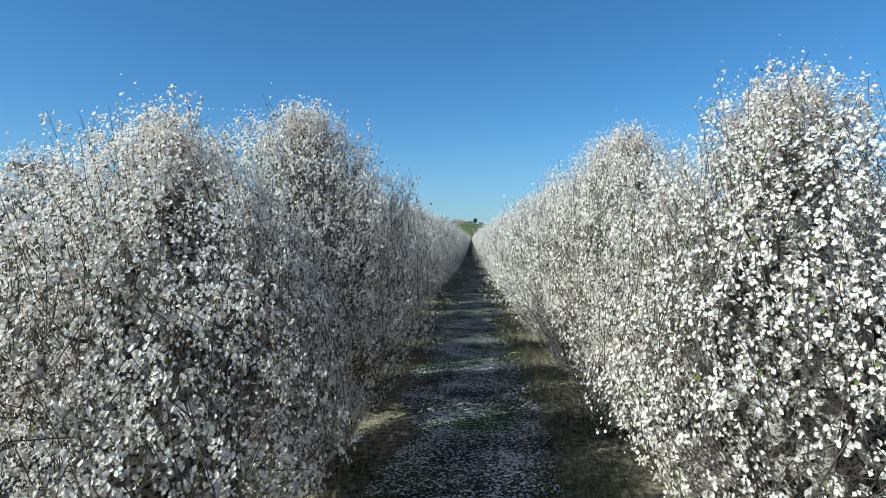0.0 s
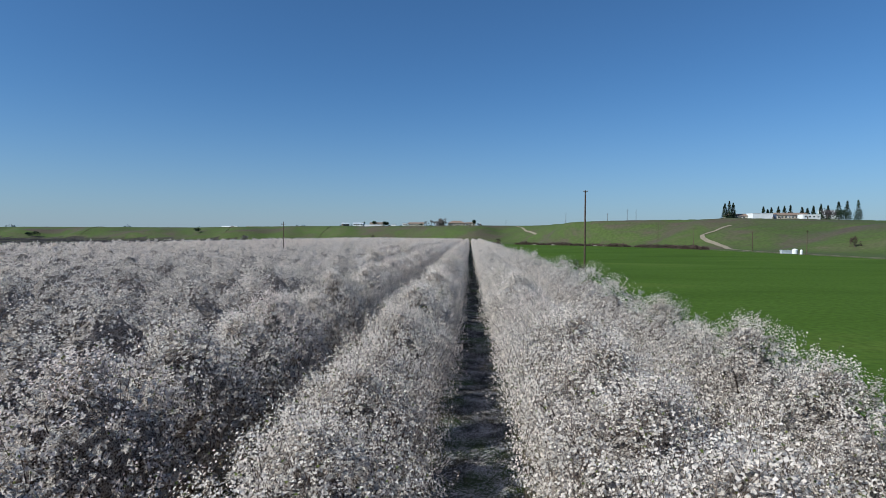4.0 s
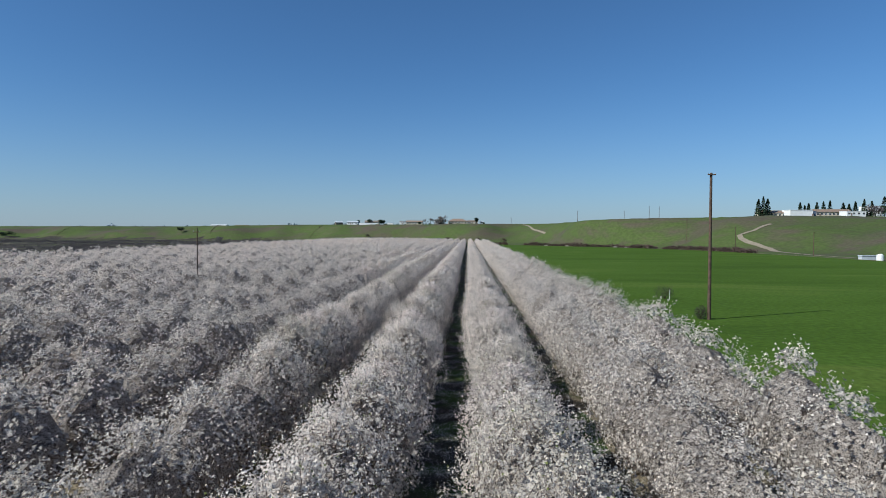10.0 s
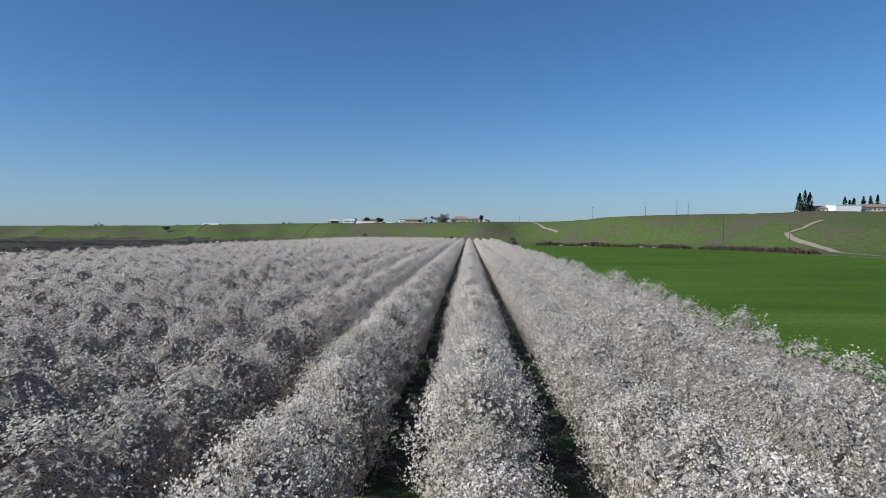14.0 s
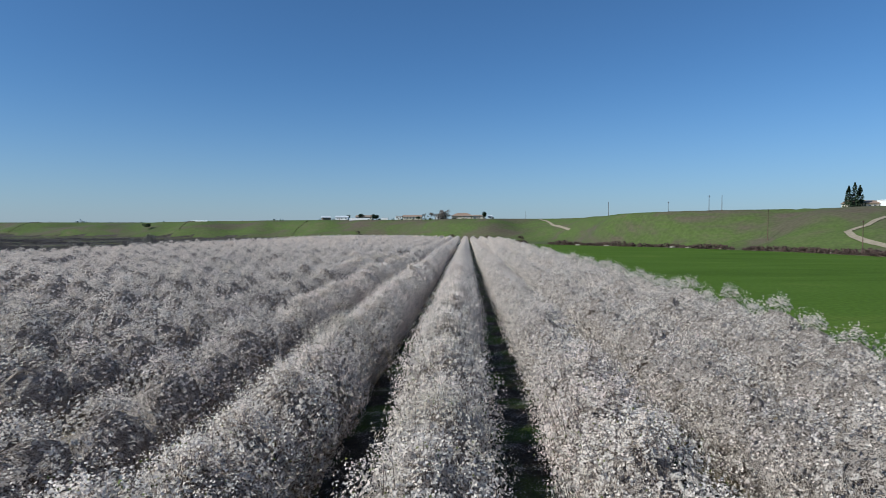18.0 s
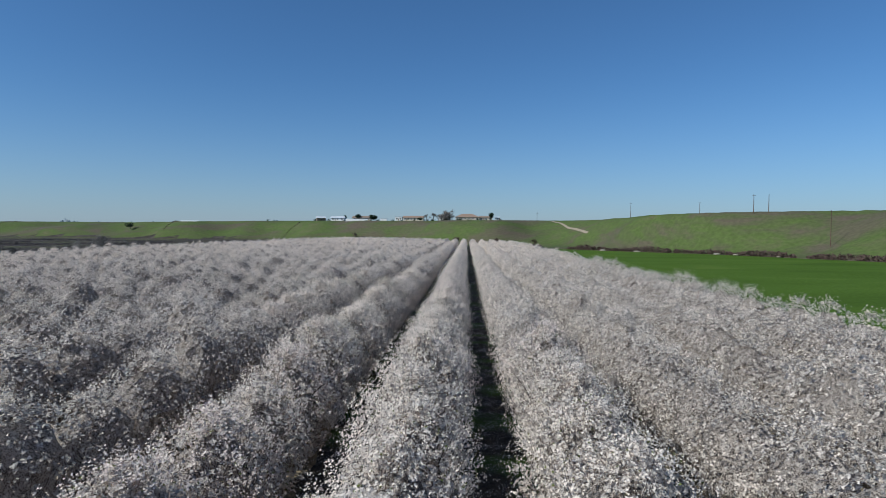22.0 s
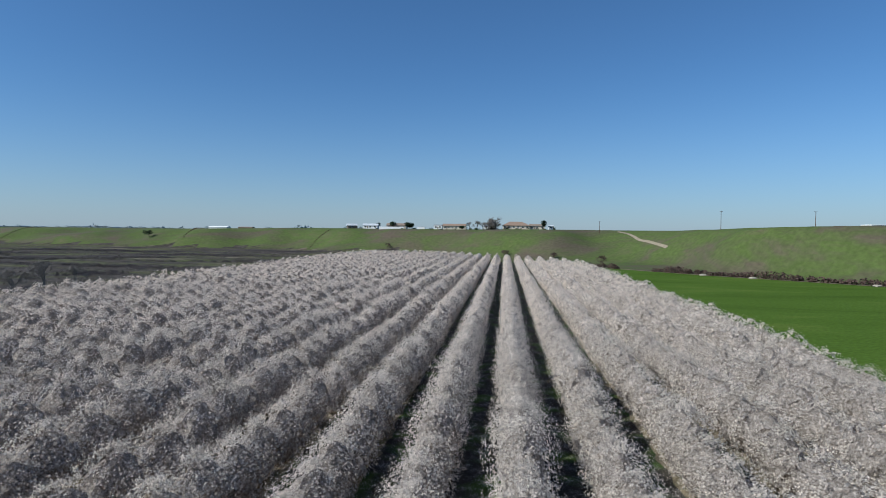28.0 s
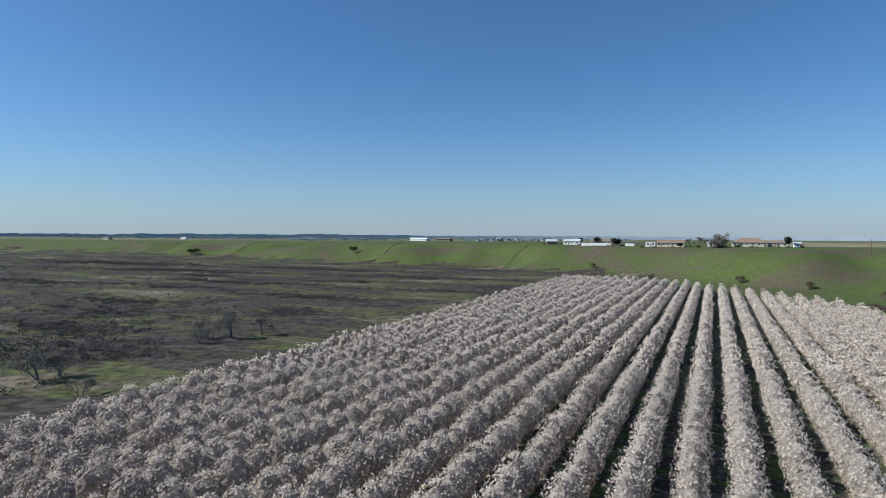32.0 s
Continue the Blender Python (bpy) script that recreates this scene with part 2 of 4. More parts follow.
def litter(name):
    """Dark soil with moss and fallen petals, which lie thickest at the orchard's near end."""
    m = material(name, [(0.35, (0.022, 0.018, 0.014)), (0.5, (0.045, 0.038, 0.028)), (0.66, (0.07, 0.058, 0.042))], 6.0, 0.95, bump=0.7, bump_scale=9.0,
                 second=((0.062, 0.098, 0.018), 0.47, 0.62), second_scale=0.33, detail=9.0)
    nt = m.node_tree
    bsdf = nt.nodes["Principled BSDF"]
    base = bsdf.inputs["Base Color"].links[0].from_socket
    geo = nt.nodes.new("ShaderNodeNewGeometry")
    sep = nt.nodes.new("ShaderNodeSeparateXYZ")
    nt.links.new(geo.outputs["Position"], sep.inputs[0])
    thin = nt.nodes.new("ShaderNodeMapRange")
    thin.inputs["From Min"].default_value, thin.inputs["From Max"].default_value = 95, 190
    thin.inputs["To Min"].default_value, thin.inputs["To Max"].default_value = 0.0, 0.11
    nt.links.new(sep.outputs["Y"], thin.inputs["Value"])
    petals = nt.nodes.new("ShaderNodeTexNoise")
    petals.inputs["Scale"].default_value, petals.inputs["Detail"].default_value = 26.0, 3.0
    drifts = nt.nodes.new("ShaderNodeTexNoise")
    drifts.inputs["Scale"].default_value, drifts.inputs["Detail"].default_value = 0.9, 4.0
    for node in (petals, drifts):
        nt.links.new(geo.outputs["Position"], node.inputs["Vector"])
    add = nt.nodes.new("ShaderNodeMath")
    add.operation = "MULTIPLY_ADD"
    nt.links.new(drifts.outputs["Fac"], add.inputs[0])
    add.inputs[1].default_value = 0.45
    nt.links.new(petals.outputs["Fac"], add.inputs[2])
    less = nt.nodes.new("ShaderNodeMath")
    less.operation = "SUBTRACT"
    nt.links.new(add.outputs[0], less.inputs[0])
    nt.links.new(thin.outputs[0], less.inputs[1])
    cut = nt.nodes.new("ShaderNodeMapRange")
    cut.inputs["From Min"].default_value, cut.inputs["From Max"].default_value = 0.73, 0.82
    nt.links.new(less.outputs[0], cut.inputs["Value"])
    mix = nt.nodes.new("ShaderNodeMix")
    mix.data_type = "RGBA"
    nt.links.new(cut.outputs[0], mix.inputs["Factor"])
    nt.links.new(base, mix.inputs["A"])
    mix.inputs["B"].default_value = (0.78, 0.72, 0.67, 1)
    nt.links.new(mix.outputs["Result"], bsdf.inputs["Base Color"])
    return m


M_FLOOR = litter("orchard_floor")
M_DIRT = material("dirt_track", [(0.3, (0.20, 0.165, 0.115)), (0.7, (0.28, 0.235, 0.17))], 0.7, 0.95, bump=0.4)
M_PLAIN = material("far_fields", [(0.4, (0.06, 0.09, 0.03)), (0.6, (0.16, 0.14, 0.08))], 0.004, 0.95)
M_BRUSH = material("dry_brush", [(0.35, (0.05, 0.033, 0.026)), (0.65, (0.12, 0.08, 0.065))], 1.1, 0.95, bump=0.6)
M_BUSH = material("bush_leaves", [(0.3, (0.035, 0.045, 0.022)), (0.7, (0.075, 0.08, 0.045))], 3.0, 0.9)
M_SCRUB = material("grey_scrub", [(0.35, (0.085, 0.075, 0.066)), (0.65, (0.165, 0.145, 0.127))], 0.6, 0.95)
M_THICKET = material("dark_thicket", [(0.35, (0.062, 0.053, 0.052)), (0.65, (0.14, 0.12, 0.115))], 0.5, 0.95)
M_GREYBARK = material("grey_bark", [(0.35, (0.11, 0.10, 0.09)), (0.65, (0.22, 0.20, 0.18))], 0.8, 0.9)
M_EVERGREEN = material("evergreen", [(0.3, (0.012, 0.022, 0.012)), (0.7, (0.035, 0.055, 0.025))], 0.7, 0.9)
M_POLE = material("pole_wood", [(0.3, (0.06, 0.04, 0.03)), (0.7, (0.13, 0.085, 0.06))], 3.0, 0.9)
M_METAL = material("galvanised", [(0.3, (0.35, 0.36, 0.37)), (0.7, (0.5, 0.5, 0.51))], 4.0, 0.5, metal=0.6)
M_WHITE = material("white_wall", [(0.3, (0.72, 0.71, 0.68)), (0.7, (0.82, 0.81, 0.79))], 0.5, 0.8)
M_CREAM = material("cream_wall", [(0.3, (0.55, 0.47, 0.36)), (0.7, (0.66, 0.58, 0.46))], 0.5, 0.85)
M_TILE = material("terracotta_roof", [(0.3, (0.21, 0.145, 0.105)), (0.7, (0.29, 0.21, 0.155))], 1.2, 0.85, bump=0.4)
M_SHINGLE = material("grey_brown_roof", [(0.3, (0.17, 0.13, 0.10)), (0.7, (0.27, 0.21, 0.16))], 1.2, 0.9)
M_TIN = material("pale_metal_roof", [(0.3, (0.42, 0.44, 0.46)), (0.7, (0.56, 0.58, 0.6))], 0.4, 0.45)
M_GLASS = material("dark_pane", [(0.3, (0.02, 0.025, 0.03)), (0.7, (0.04, 0.045, 0.05))], 0.5, 0.15)
M_STONE = material("pale_rubble", [(0.3, (0.26, 0.22, 0.17)), (0.7, (0.40, 0.36, 0.29))], 1.5, 0.9)
M_STRAW = material("straw_field", [(0.3, (0.17, 0.14, 0.085)), (0.7, (0.27, 0.22, 0.14))], 0.05, 0.95, bump=0.3)
M_VERGE = material("weedy_verge", [(0.32, (0.07, 0.058, 0.04)), (0.46, (0.21, 0.17, 0.11)), (0.60, (0.34, 0.28, 0.19))], 9.0, 0.95, bump=0.9, bump_scale=16.0,
                   second=((0.075, 0.095, 0.03), 0.55, 0.74), second_scale=0.8, detail=8.0)
M_GRASS = material("grass_blades", [(0.3, (0.07, 0.10, 0.02)), (0.45, (0.14, 0.15, 0.05)), (0.58, (0.32, 0.27, 0.17))], 1.6, 0.8, translucent=0.25)
# distance haze is mixed into the base colour of the woods
M_HAZED_WOODS = material("distant_woods_haze", [(0.3, (0.22, 0.26, 0.29)), (0.7, (0.30, 0.34, 0.37))], 0.05, 1.0)
M_CANVAS = material("grey_blue_sheet", [(0.3, (0.10, 0.13, 0.19)), (0.7, (0.14, 0.17, 0.24))], 0.4, 0.7)
# the ridge's colour holds the pale blue of distance haze
M_HAZE = material("far_ridge_haze", [(0.3, (0.37, 0.43, 0.50)), (0.7, (0.43, 0.49, 0.56))], 0.01, 1.0)


# ---------------------------------------------------------------- helpers
def mesh_of(name, verts, faces, mats, slots=None, smooth=False):
    """A mesh from arrays; faces: one (n, 3) or (n, 4) array, or a list of them."""
    me = bpy.data.meshes.new(name)
    verts = np.asarray(verts, np.float32)
    groups = [np.asarray(f, np.int32) for f in (faces if isinstance(faces, list) else [faces]) if len(f)]
    loops = np.concatenate([g.ravel() for g in groups])
    sizes = np.concatenate([np.full(len(g), g.shape[1], np.int32) for g in groups])
    me.vertices.add(len(verts))
    me.vertices.foreach_set("co", verts.ravel())
    me.loops.add(len(loops))
    me.loops.foreach_set("vertex_index", loops)
    me.polygons.add(len(sizes))
    me.polygons.foreach_set("loop_start", np.concatenate([[0], np.cumsum(sizes)[:-1]]).astype(np.int32))
    if slots is not None:
        me.polygons.foreach_set("material_index", np.asarray(slots, np.int32))
    me.polygons.foreach_set("use_smooth", np.full(len(sizes), smooth, bool))
    for m in mats:
        me.materials.append(m)
    me.update(calc_edges=True)
    return me


def part(name, data, mat, parent, label="", at=(0, 0, 0)):
    """One mesh object under a thing or a part; data: a bmesh or a mesh."""
    if isinstance(data, bmesh.types.BMesh):
        me = bpy.data.meshes.new(name)
        data.to_mesh(me)
        data.free()
        me.materials.append(mat)
    else:
        me = data
    ob = new(name, me)
    ob.parent = parent
    ob.location = at
    return tagged(ob, label) if label else ob


def empty(name, x, y, z, rz=0.0):
    ob = new(name)
    ob.empty_display_size = 0.2
    ob.matrix_basis = pose(x, y, z, 0, 0, rz)
    return ob


def box(bm, x0, y0, z0, x1, y1, z1, bevel=0.0):
    r = bmesh.ops.create_cube(bm, size=1.0, matrix=Matrix.Translation(((x0 + x1) / 2, (y0 + y1) / 2, (z0 + z1) / 2)) @ Matrix.Diagonal((x1 - x0, y1 - y0, z1 - z0, 1)))
    if bevel:
        edges = list({e for v in r["verts"] for e in v.link_edges})
        bmesh.ops.bevel(bm, geom=edges, offset=bevel, segments=1, affect="EDGES")
    return bm


def tube(points, radii, sides):
    """Verts and quads of a tapered tube along points."""
    pts = [Vector(p) for p in points]
    vs, fs = [], []
    for i, p in enumerate(pts):
        d = (pts[min(i + 1, len(pts) - 1)] - pts[max(i - 1, 0)]).normalized()
        a = d.orthogonal().normalized()
        b = d.cross(a)
        for k in range(sides):
            w = 2 * math.pi * k / sides
            vs.append(p + (a * math.cos(w) + b * math.sin(w)) * radii[i])
    for i in range(len(pts) - 1):
        for k in range(sides):
            k2 = (k + 1) % sides
            fs.append((i * sides + k, i * sides + k2, (i + 1) * sides + k2, (i + 1) * sides + k))
    return vs, fs


def gather(pieces):
    """Joins (verts, quads) pieces into one pair of arrays."""
    vs, fs, n = [], [], 0
    for v, f in pieces:
        vs += [tuple(p) for p in v]
        fs += [tuple(i + n for i in q) for q in f]
        n += len(v)
    return np.array(vs, np.float32), np.array(fs, np.int32)


def lattice(ix, iy, seed):
    h = (ix * 374761393 + iy * 668265263 + seed * 974634781) & 0xFFFFFFFF
    h = ((h ^ (h >> 13)) * 1274126177) & 0xFFFFFFFF
    return ((h ^ (h >> 16)) & 0xFFFF) / 65535.0


def wavy(x, y, seed=0):
    """Smooth noise from 0 to 1 over a unit lattice."""
    x, y = np.asarray(x, float), np.asarray(y, float)
    ix, iy = np.floor(x).astype(np.int64), np.floor(y).astype(np.int64)
    fx, fy = x - ix, y - iy
    fx, fy = fx * fx * (3 - 2 * fx), fy * fy * (3 - 2 * fy)
    a = lattice(ix, iy, seed) * (1 - fx) + lattice(ix + 1, iy, seed) * fx
    b = lattice(ix, iy + 1, seed) * (1 - fx) + lattice(ix + 1, iy + 1, seed) * fx
    return a * (1 - fy) + b * fy


# ---------------------------------------------------------------- terrain
# foot of the bluff: x, y, height of the plateau behind, width of the slope
FOOT = np.array([
    (-4600, 1500, 17, 80), (-1500, 1080, 17, 80), (-700, 975, 17, 80), (-420, 905, 17.5, 80), (-300, 885, 18.5, 72), (-170, 835, 20, 66),
    (-85, 815, 19.5, 60), (-20, 765, 19.5, 62), (40, 710, 19.5, 62), (85, 635, 20.5, 50), (128, 575, 21.5, 42), (152, 518, 22.2, 60),
    (188, 448, 16.6, 95), (205, 370, 17, 95), (225, 280, 18, 95), (245, 100, 18, 90), (260, -200, 18, 80), (300, -1600, 18, 80)])


def ground_height(x, y):
    x, y = np.atleast_1d(np.asarray(x, float)), np.atleast_1d(np.asarray(y, float))
    best, side, high, width = np.full(x.shape, 1e9), np.zeros(x.shape), np.zeros(x.shape), np.ones(x.shape)
    for (ax, ay, ah, aw), (bx, by, bh, bw) in zip(FOOT[:-1], FOOT[1:]):
        dx, dy = bx - ax, by - ay
        t = np.clip(((x - ax) * dx + (y - ay) * dy) / (dx * dx + dy * dy), 0, 1)
        d = np.hypot(x - ax - t * dx, y - ay - t * dy)
        near = d < best
        best = np.where(near, d, best)
        side = np.where(near, dx * (y - ay) - dy * (x - ax), side)
        high = np.where(near, ah + t * (bh - ah), high)
        width = np.where(near, aw + t * (bw - aw), width)
    d = np.where(side > 0, best, -best)
    spur = (wavy(x / 62, y / 62, 3) - 0.5) * 54 + (wavy(x / 26, y / 26, 4) - 0.5) * 16
    spur = spur * (1 - 0.92 * np.exp(-((x - 176) ** 2 + (y - 462) ** 2) / 65 ** 2))
    k = np.clip((d + spur * np.clip(d / 12, 0, 1)) / width, 0, 1)
    rise = high * (k * k * (3 - 2 * k)) ** 0.85
    rise = rise + np.clip(d - width, 0, 80) * 0.012
    rise = rise - np.clip(d - 260, 0, 4000) * 0.005
    rise = rise + np.where(d > 60, (wavy(x / 120, y / 120, 5) - 0.5) * 1.6, 0)
    marsh = np.clip((-108 - x) / 20, 0, 1) * np.clip(-d / 20, 0, 1)
    return rise - marsh * (0.3 + 1.3 * wavy(x / 25, y / 25, 6) + 0.5 * wavy(x / 7, y / 7, 7))


def gz(x, y):
    return float(ground_height(x, y)[0])


def spaced(low, high, fine0, fine1, step, coarse):
    return np.concatenate([np.linspace(low, fine0, coarse)[:-1], np.arange(fine0, fine1, step), np.linspace(fine1, high, coarse)])


gx, gy = spaced(-4600, 4600, -900, 520, 7, 16), spaced(-400, 4800, 240, 1340, 7, 14)
XX, YY = np.meshgrid(gx, gy)
ZZ = ground_height(XX.ravel(), YY.ravel())
nx, ny = len(gx), len(gy)
idx = np.arange(nx * ny).reshape(ny, nx)
quads = np.stack([idx[:-1, :-1], idx[:-1, 1:], idx[1:, 1:], idx[1:, :-1]], -1).reshape(-1, 4)
mid = np.stack([XX.ravel(), YY.ravel(), ZZ], -1)[quads].mean(1)
edge = mid[:, 2] + 3 * (wavy(mid[:, 0] / 20, mid[:, 1] / 20, 9) - 0.5)
slots = np.where((mid[:, 0] < -60) & (edge < 1.6), 1, 0)
slots = np.where((mid[:, 1] > 1150) | (np.abs(mid[:, 0]) > 1300), 2, slots)
slots = np.where((slots == 2) & (mid[:, 2] < 5), 1, slots)
slots = np.where((mid[:, 0] > 24) & (mid[:, 1] > 868) & (mid[:, 1] < 1150) & (mid[:, 2] > 17), 3, slots)
ground = new("ground", mesh_of("ground", np.stack([XX.ravel(), YY.ravel(), ZZ], -1), quads, [M_HILL, M_WET, M_PLAIN, M_STRAW], slots, True))
tagged(ground, "open ground of marsh, green bluff and farmed plateau", "ground", kind="structure")


def sheet(name, outline, z, mat, label, category):
    bm = bmesh.new()
    bm.faces.new([bm.verts.new((x, y, z)) for x, y in outline])
    bmesh.ops.triangulate(bm, faces=bm.faces[:])
    me = bpy.data.meshes.new(name)
    bm.to_mesh(me)
    bm.free()
    me.materials.append(mat)
    return tagged(new(name, me), label, category, kind="structure")


def orchard_end(x):
    return float(np.interp(x, [-107, -90, -70, -58, -40, -23, -9, 2, 12, 23.5], [740, 747, 749, 744, 731, 706, 686, 671, 656, 634]))


sheet("orchard_floor", [(-107, 30), (25.5, 30), (25.5, 632), *[(x, orchard_end(x) + 2) for x in (12, 2, -9, -23, -40, -58, -70, -90)], (-107, 742)], 0.02, M_FLOOR,
      "dark orchard floor strewn with fallen white petals", "orchard floor")
FIELD_EDGE = [(165, -60), (163, 200), (160, 350), (156, 420), (145, 490), (115, 552), (72, 597), (34, 648)]
sheet("crop_field", [(25.5, -60), *FIELD_EDGE, (25.5, orchard_end(25.5))], 0.03, M_FIELD, "smooth bright green field of young crop", "field")


def mesh_z(x, y):
    """Height of the ground sheet between its corners."""
    i, k = min(max(int(np.searchsorted(gx, x)) - 1, 0), nx - 2), min(max(int(np.searchsorted(gy, y)) - 1, 0), ny - 2)
    u, v = (x - gx[i]) / (gx[i + 1] - gx[i]), (y - gy[k]) / (gy[k + 1] - gy[k])
    h = ZZ.reshape(ny, nx)
    return float((h[k, i] * (1 - u) + h[k, i + 1] * u) * (1 - v) + (h[k + 1, i] * (1 - u) + h[k + 1, i + 1] * u) * v)


def ribbon(name, line, width, mat, label, category, lift=0.12):
    vs, fs = [], []
    pts = []
    for (ax, ay), (bx, by) in zip(line[:-1], line[1:]):
        n = max(2, int(math.hypot(bx - ax, by - ay) / 3))
        pts += [(ax + (bx - ax) * i / n, ay + (by - ay) * i / n) for i in range(n)]
    pts.append(line[-1])
    for i, (x, y) in enumerate(pts):
        a, b = pts[max(i - 1, 0)], pts[min(i + 1, len(pts) - 1)]
        d = math.hypot(b[0] - a[0], b[1] - a[1])
        ox, oy = -(b[1] - a[1]) / d * width / 2, (b[0] - a[0]) / d * width / 2
        for s in (1, 0, -1):
            px, py = x + ox * s, y + oy * s
            vs.append((px, py, mesh_z(px, py) + lift + (0.16 if mesh_z(px, py) > 0.5 else 0)))
    for i in range(len(pts) - 1):
        for k in (0, 1):
            fs.append((3 * i + k, 3 * i + k + 1, 3 * i + k + 4, 3 * i + k + 3))
    return tagged(new(name, mesh_of(name, vs, np.array(fs), [mat], None, True)), label, category, kind="structure")


ribbon("farm_road", [(172, -40), (170, 200), (168, 340), (167.6, 406), (170.6, 425), (173, 437), (177.3, 460), (180, 479), (178.6, 490), (176.5, 498), (176, 506), (178.4, 514), (183.5, 514.6),
                     (187, 514), (195, 519), (201, 521)], 3.0, M_DIRT, "pale dirt farm road climbing the green bluff", "dirt road")
ribbon("hill_track", [(82.9, 703.7), (81.1, 715.5), (79, 727.4), (76.4, 743.4), (75.2, 758), (73.6, 772.7), (69.4, 784.7)], 1.8, M_DIRT, "pale dirt track worn into the hillside", "dirt track")
ribbon("driveway", [(228, 586), (244, 589), (262, 582), (284, 580)], 3.0, M_DIRT, "pale gravel drive before the bluff-top buildings", "driveway")
ribbon("field_verge", [(164, 200), (161, 350), (156.6, 420.6), (145.6, 490.6), (115.6, 552.6), (72.4, 597.6), (34.4, 648.6)], 1.6, M_STRAW, "thin strip of pale dry grass along the field edge", "verge")


# ---------------------------------------------------------------- almond trees
rng = np.random.default_rng(11)
ROW_STEP, TREE_STEP = 5.5, 3.9
ROW_LINES = [23.3] + [18.35 - ROW_STEP * k for k in range(23)]
CROWN_Z = np.array([0.2, 0.7, 1.3, 2.2, 3.2, 4.0, 4.4, 4.75])
CROWN_R = np.array([0.85, 1.35, 1.85, 2.12, 1.98, 1.5, 0.92, 0.2])
ALONG = 1.2


def crown_radius(z):
    return np.interp(z, CROWN_Z, CROWN_R)


def lumps(ang, z, seed):
    c, s = np.cos(ang), np.sin(ang)
    return 0.80 + 0.26 * wavy(c * 1.5 + 5, s * 1.5 + z * 0.8 + 9, seed) + 0.22 * wavy(c * 3.4 + z * 1.3 + 40, s * 3.4 - z * 1.1 + 40, seed + 1)


def shell(count, r, seed, low=0.84, high=1.06, loaf=0.0):
    """Places over the uneven outside of the crown."""
    z = np.interp(r.uniform(0, 1, count), [0, 0.82, 1.0], [0.25, 4.05, 4.7])
    ang = r.uniform(0, 2 * np.pi, count)
    rad = crown_radius(z) * lumps(ang, z, seed) ** (0.6 if loaf else 1.0) * r.uniform(low, high, count)
    top = z > 4.0
    rad = np.where(top, rad * np.sqrt(r.uniform(0, 1, count)), rad)
    return np.stack([np.cos(ang) * rad, np.sin(ang) * rad * ALONG + loaf * r.uniform(-1, 1, count), z], -1)


def shoots(count, r, seed, proud=0.3, wild=0.24):
    """Root, bend and tip of each whip-like shoot: steep, leaning outwards, those of the top reaching well past the crown."""
    tip = shell(count, r, seed, 0.72, 1.08)
    out = tip * [1, 1, 0] / np.maximum(np.linalg.norm(tip[:, :2], axis=1, keepdims=True), 0.3)
    high = np.clip((tip[:, 2:] - 1.6) / 2.0, 0, 1)
    way = out * (0.75 - 0.45 * high) + [0, 0, 0.55] + [0, 0, 0.45] * high + np.clip(r.normal(0, wild, (count, 3)), -0.6, 0.6)
    way[:, 2] = np.abs(way[:, 2]) + 0.12
    way /= np.linalg.norm(way, axis=1, keepdims=True)
    root = tip - way * r.uniform(0.45, 1.05, (count, 1))
    root[:, 2] = np.maximum(root[:, 2], 0.2)
    tip = tip + way * np.minimum(r.exponential(proud * 0.55, (count, 1)), proud * 2.2) * high
    return root, (root + tip) / 2 + r.normal(0, 0.05, (count, 3)), tip


def along(root, bend, tip, per, r, spread):
    t = r.uniform(0.05, 1.0, (len(root), per, 1)) ** 0.8
    p = (1 - t) ** 2 * root[:, None] + 2 * t * (1 - t) * bend[:, None] + t * t * tip[:, None]
    return (p + r.normal(0, spread, p.shape)).reshape(-1, 3)


def clustered(root, bend, tip, per, each, r, spread):
    """Places of flowers in tight bunches along the shoots, thickest towards their tips."""
    t = np.repeat(r.uniform(0.08, 1.0, (len(root), per // each, 1)) ** 0.7, each, 1)
    p = (1 - t) ** 2 * root[:, None] + 2 * t * (1 - t) * bend[:, None] + t * t * tip[:, None]
    p = p + np.repeat(r.normal(0, 0.03, (len(root), per // each, 3)), each, 1)
    return (p + r.normal(0, spread, p.shape)).reshape(-1, 3)


def full(p, seed, r, bare):
    """Which places carry blossom: whole sprays of the crown are left nearly bare, unevenly."""
    n = 0.5 * wavy(p[:, 0] * 1.9 + 30, p[:, 2] * 1.9 + 20, seed) + 0.5 * wavy(p[:, 1] * 1.9 + 50, p[:, 2] * 1.9 + 10, seed + 3)
    m = 0.5 * wavy(p[:, 0] * 6 + 30, p[:, 2] * 6 + 20, seed + 5) + 0.5 * wavy(p[:, 1] * 6 + 50, p[:, 2] * 6 + 10, seed + 7)
    return 0.55 * n + 0.45 * m + r.normal(0, 0.05, len(p)) > bare - 0.3 * np.clip((p[:, 2] - 2.9) / 1.0, 0, 1)


def facing(p, r, outward=0.7):
    """Two axes across each flower, which looks outwards and up, unevenly."""
    out = p * [1, 1, 0.6] + [0, 0, -0.9]
    out = out / np.maximum(np.linalg.norm(out, axis=1, keepdims=True), 0.1)
    n = out * outward + r.normal(0, 0.5, p.shape) + [0, 0, 0.3]
    n /= np.linalg.norm(n, axis=1, keepdims=True)
    a = np.cross(n, r.normal(0, 1, p.shape))
    a /= np.linalg.norm(a, axis=1, keepdims=True)
    return n, a, np.cross(n, a)


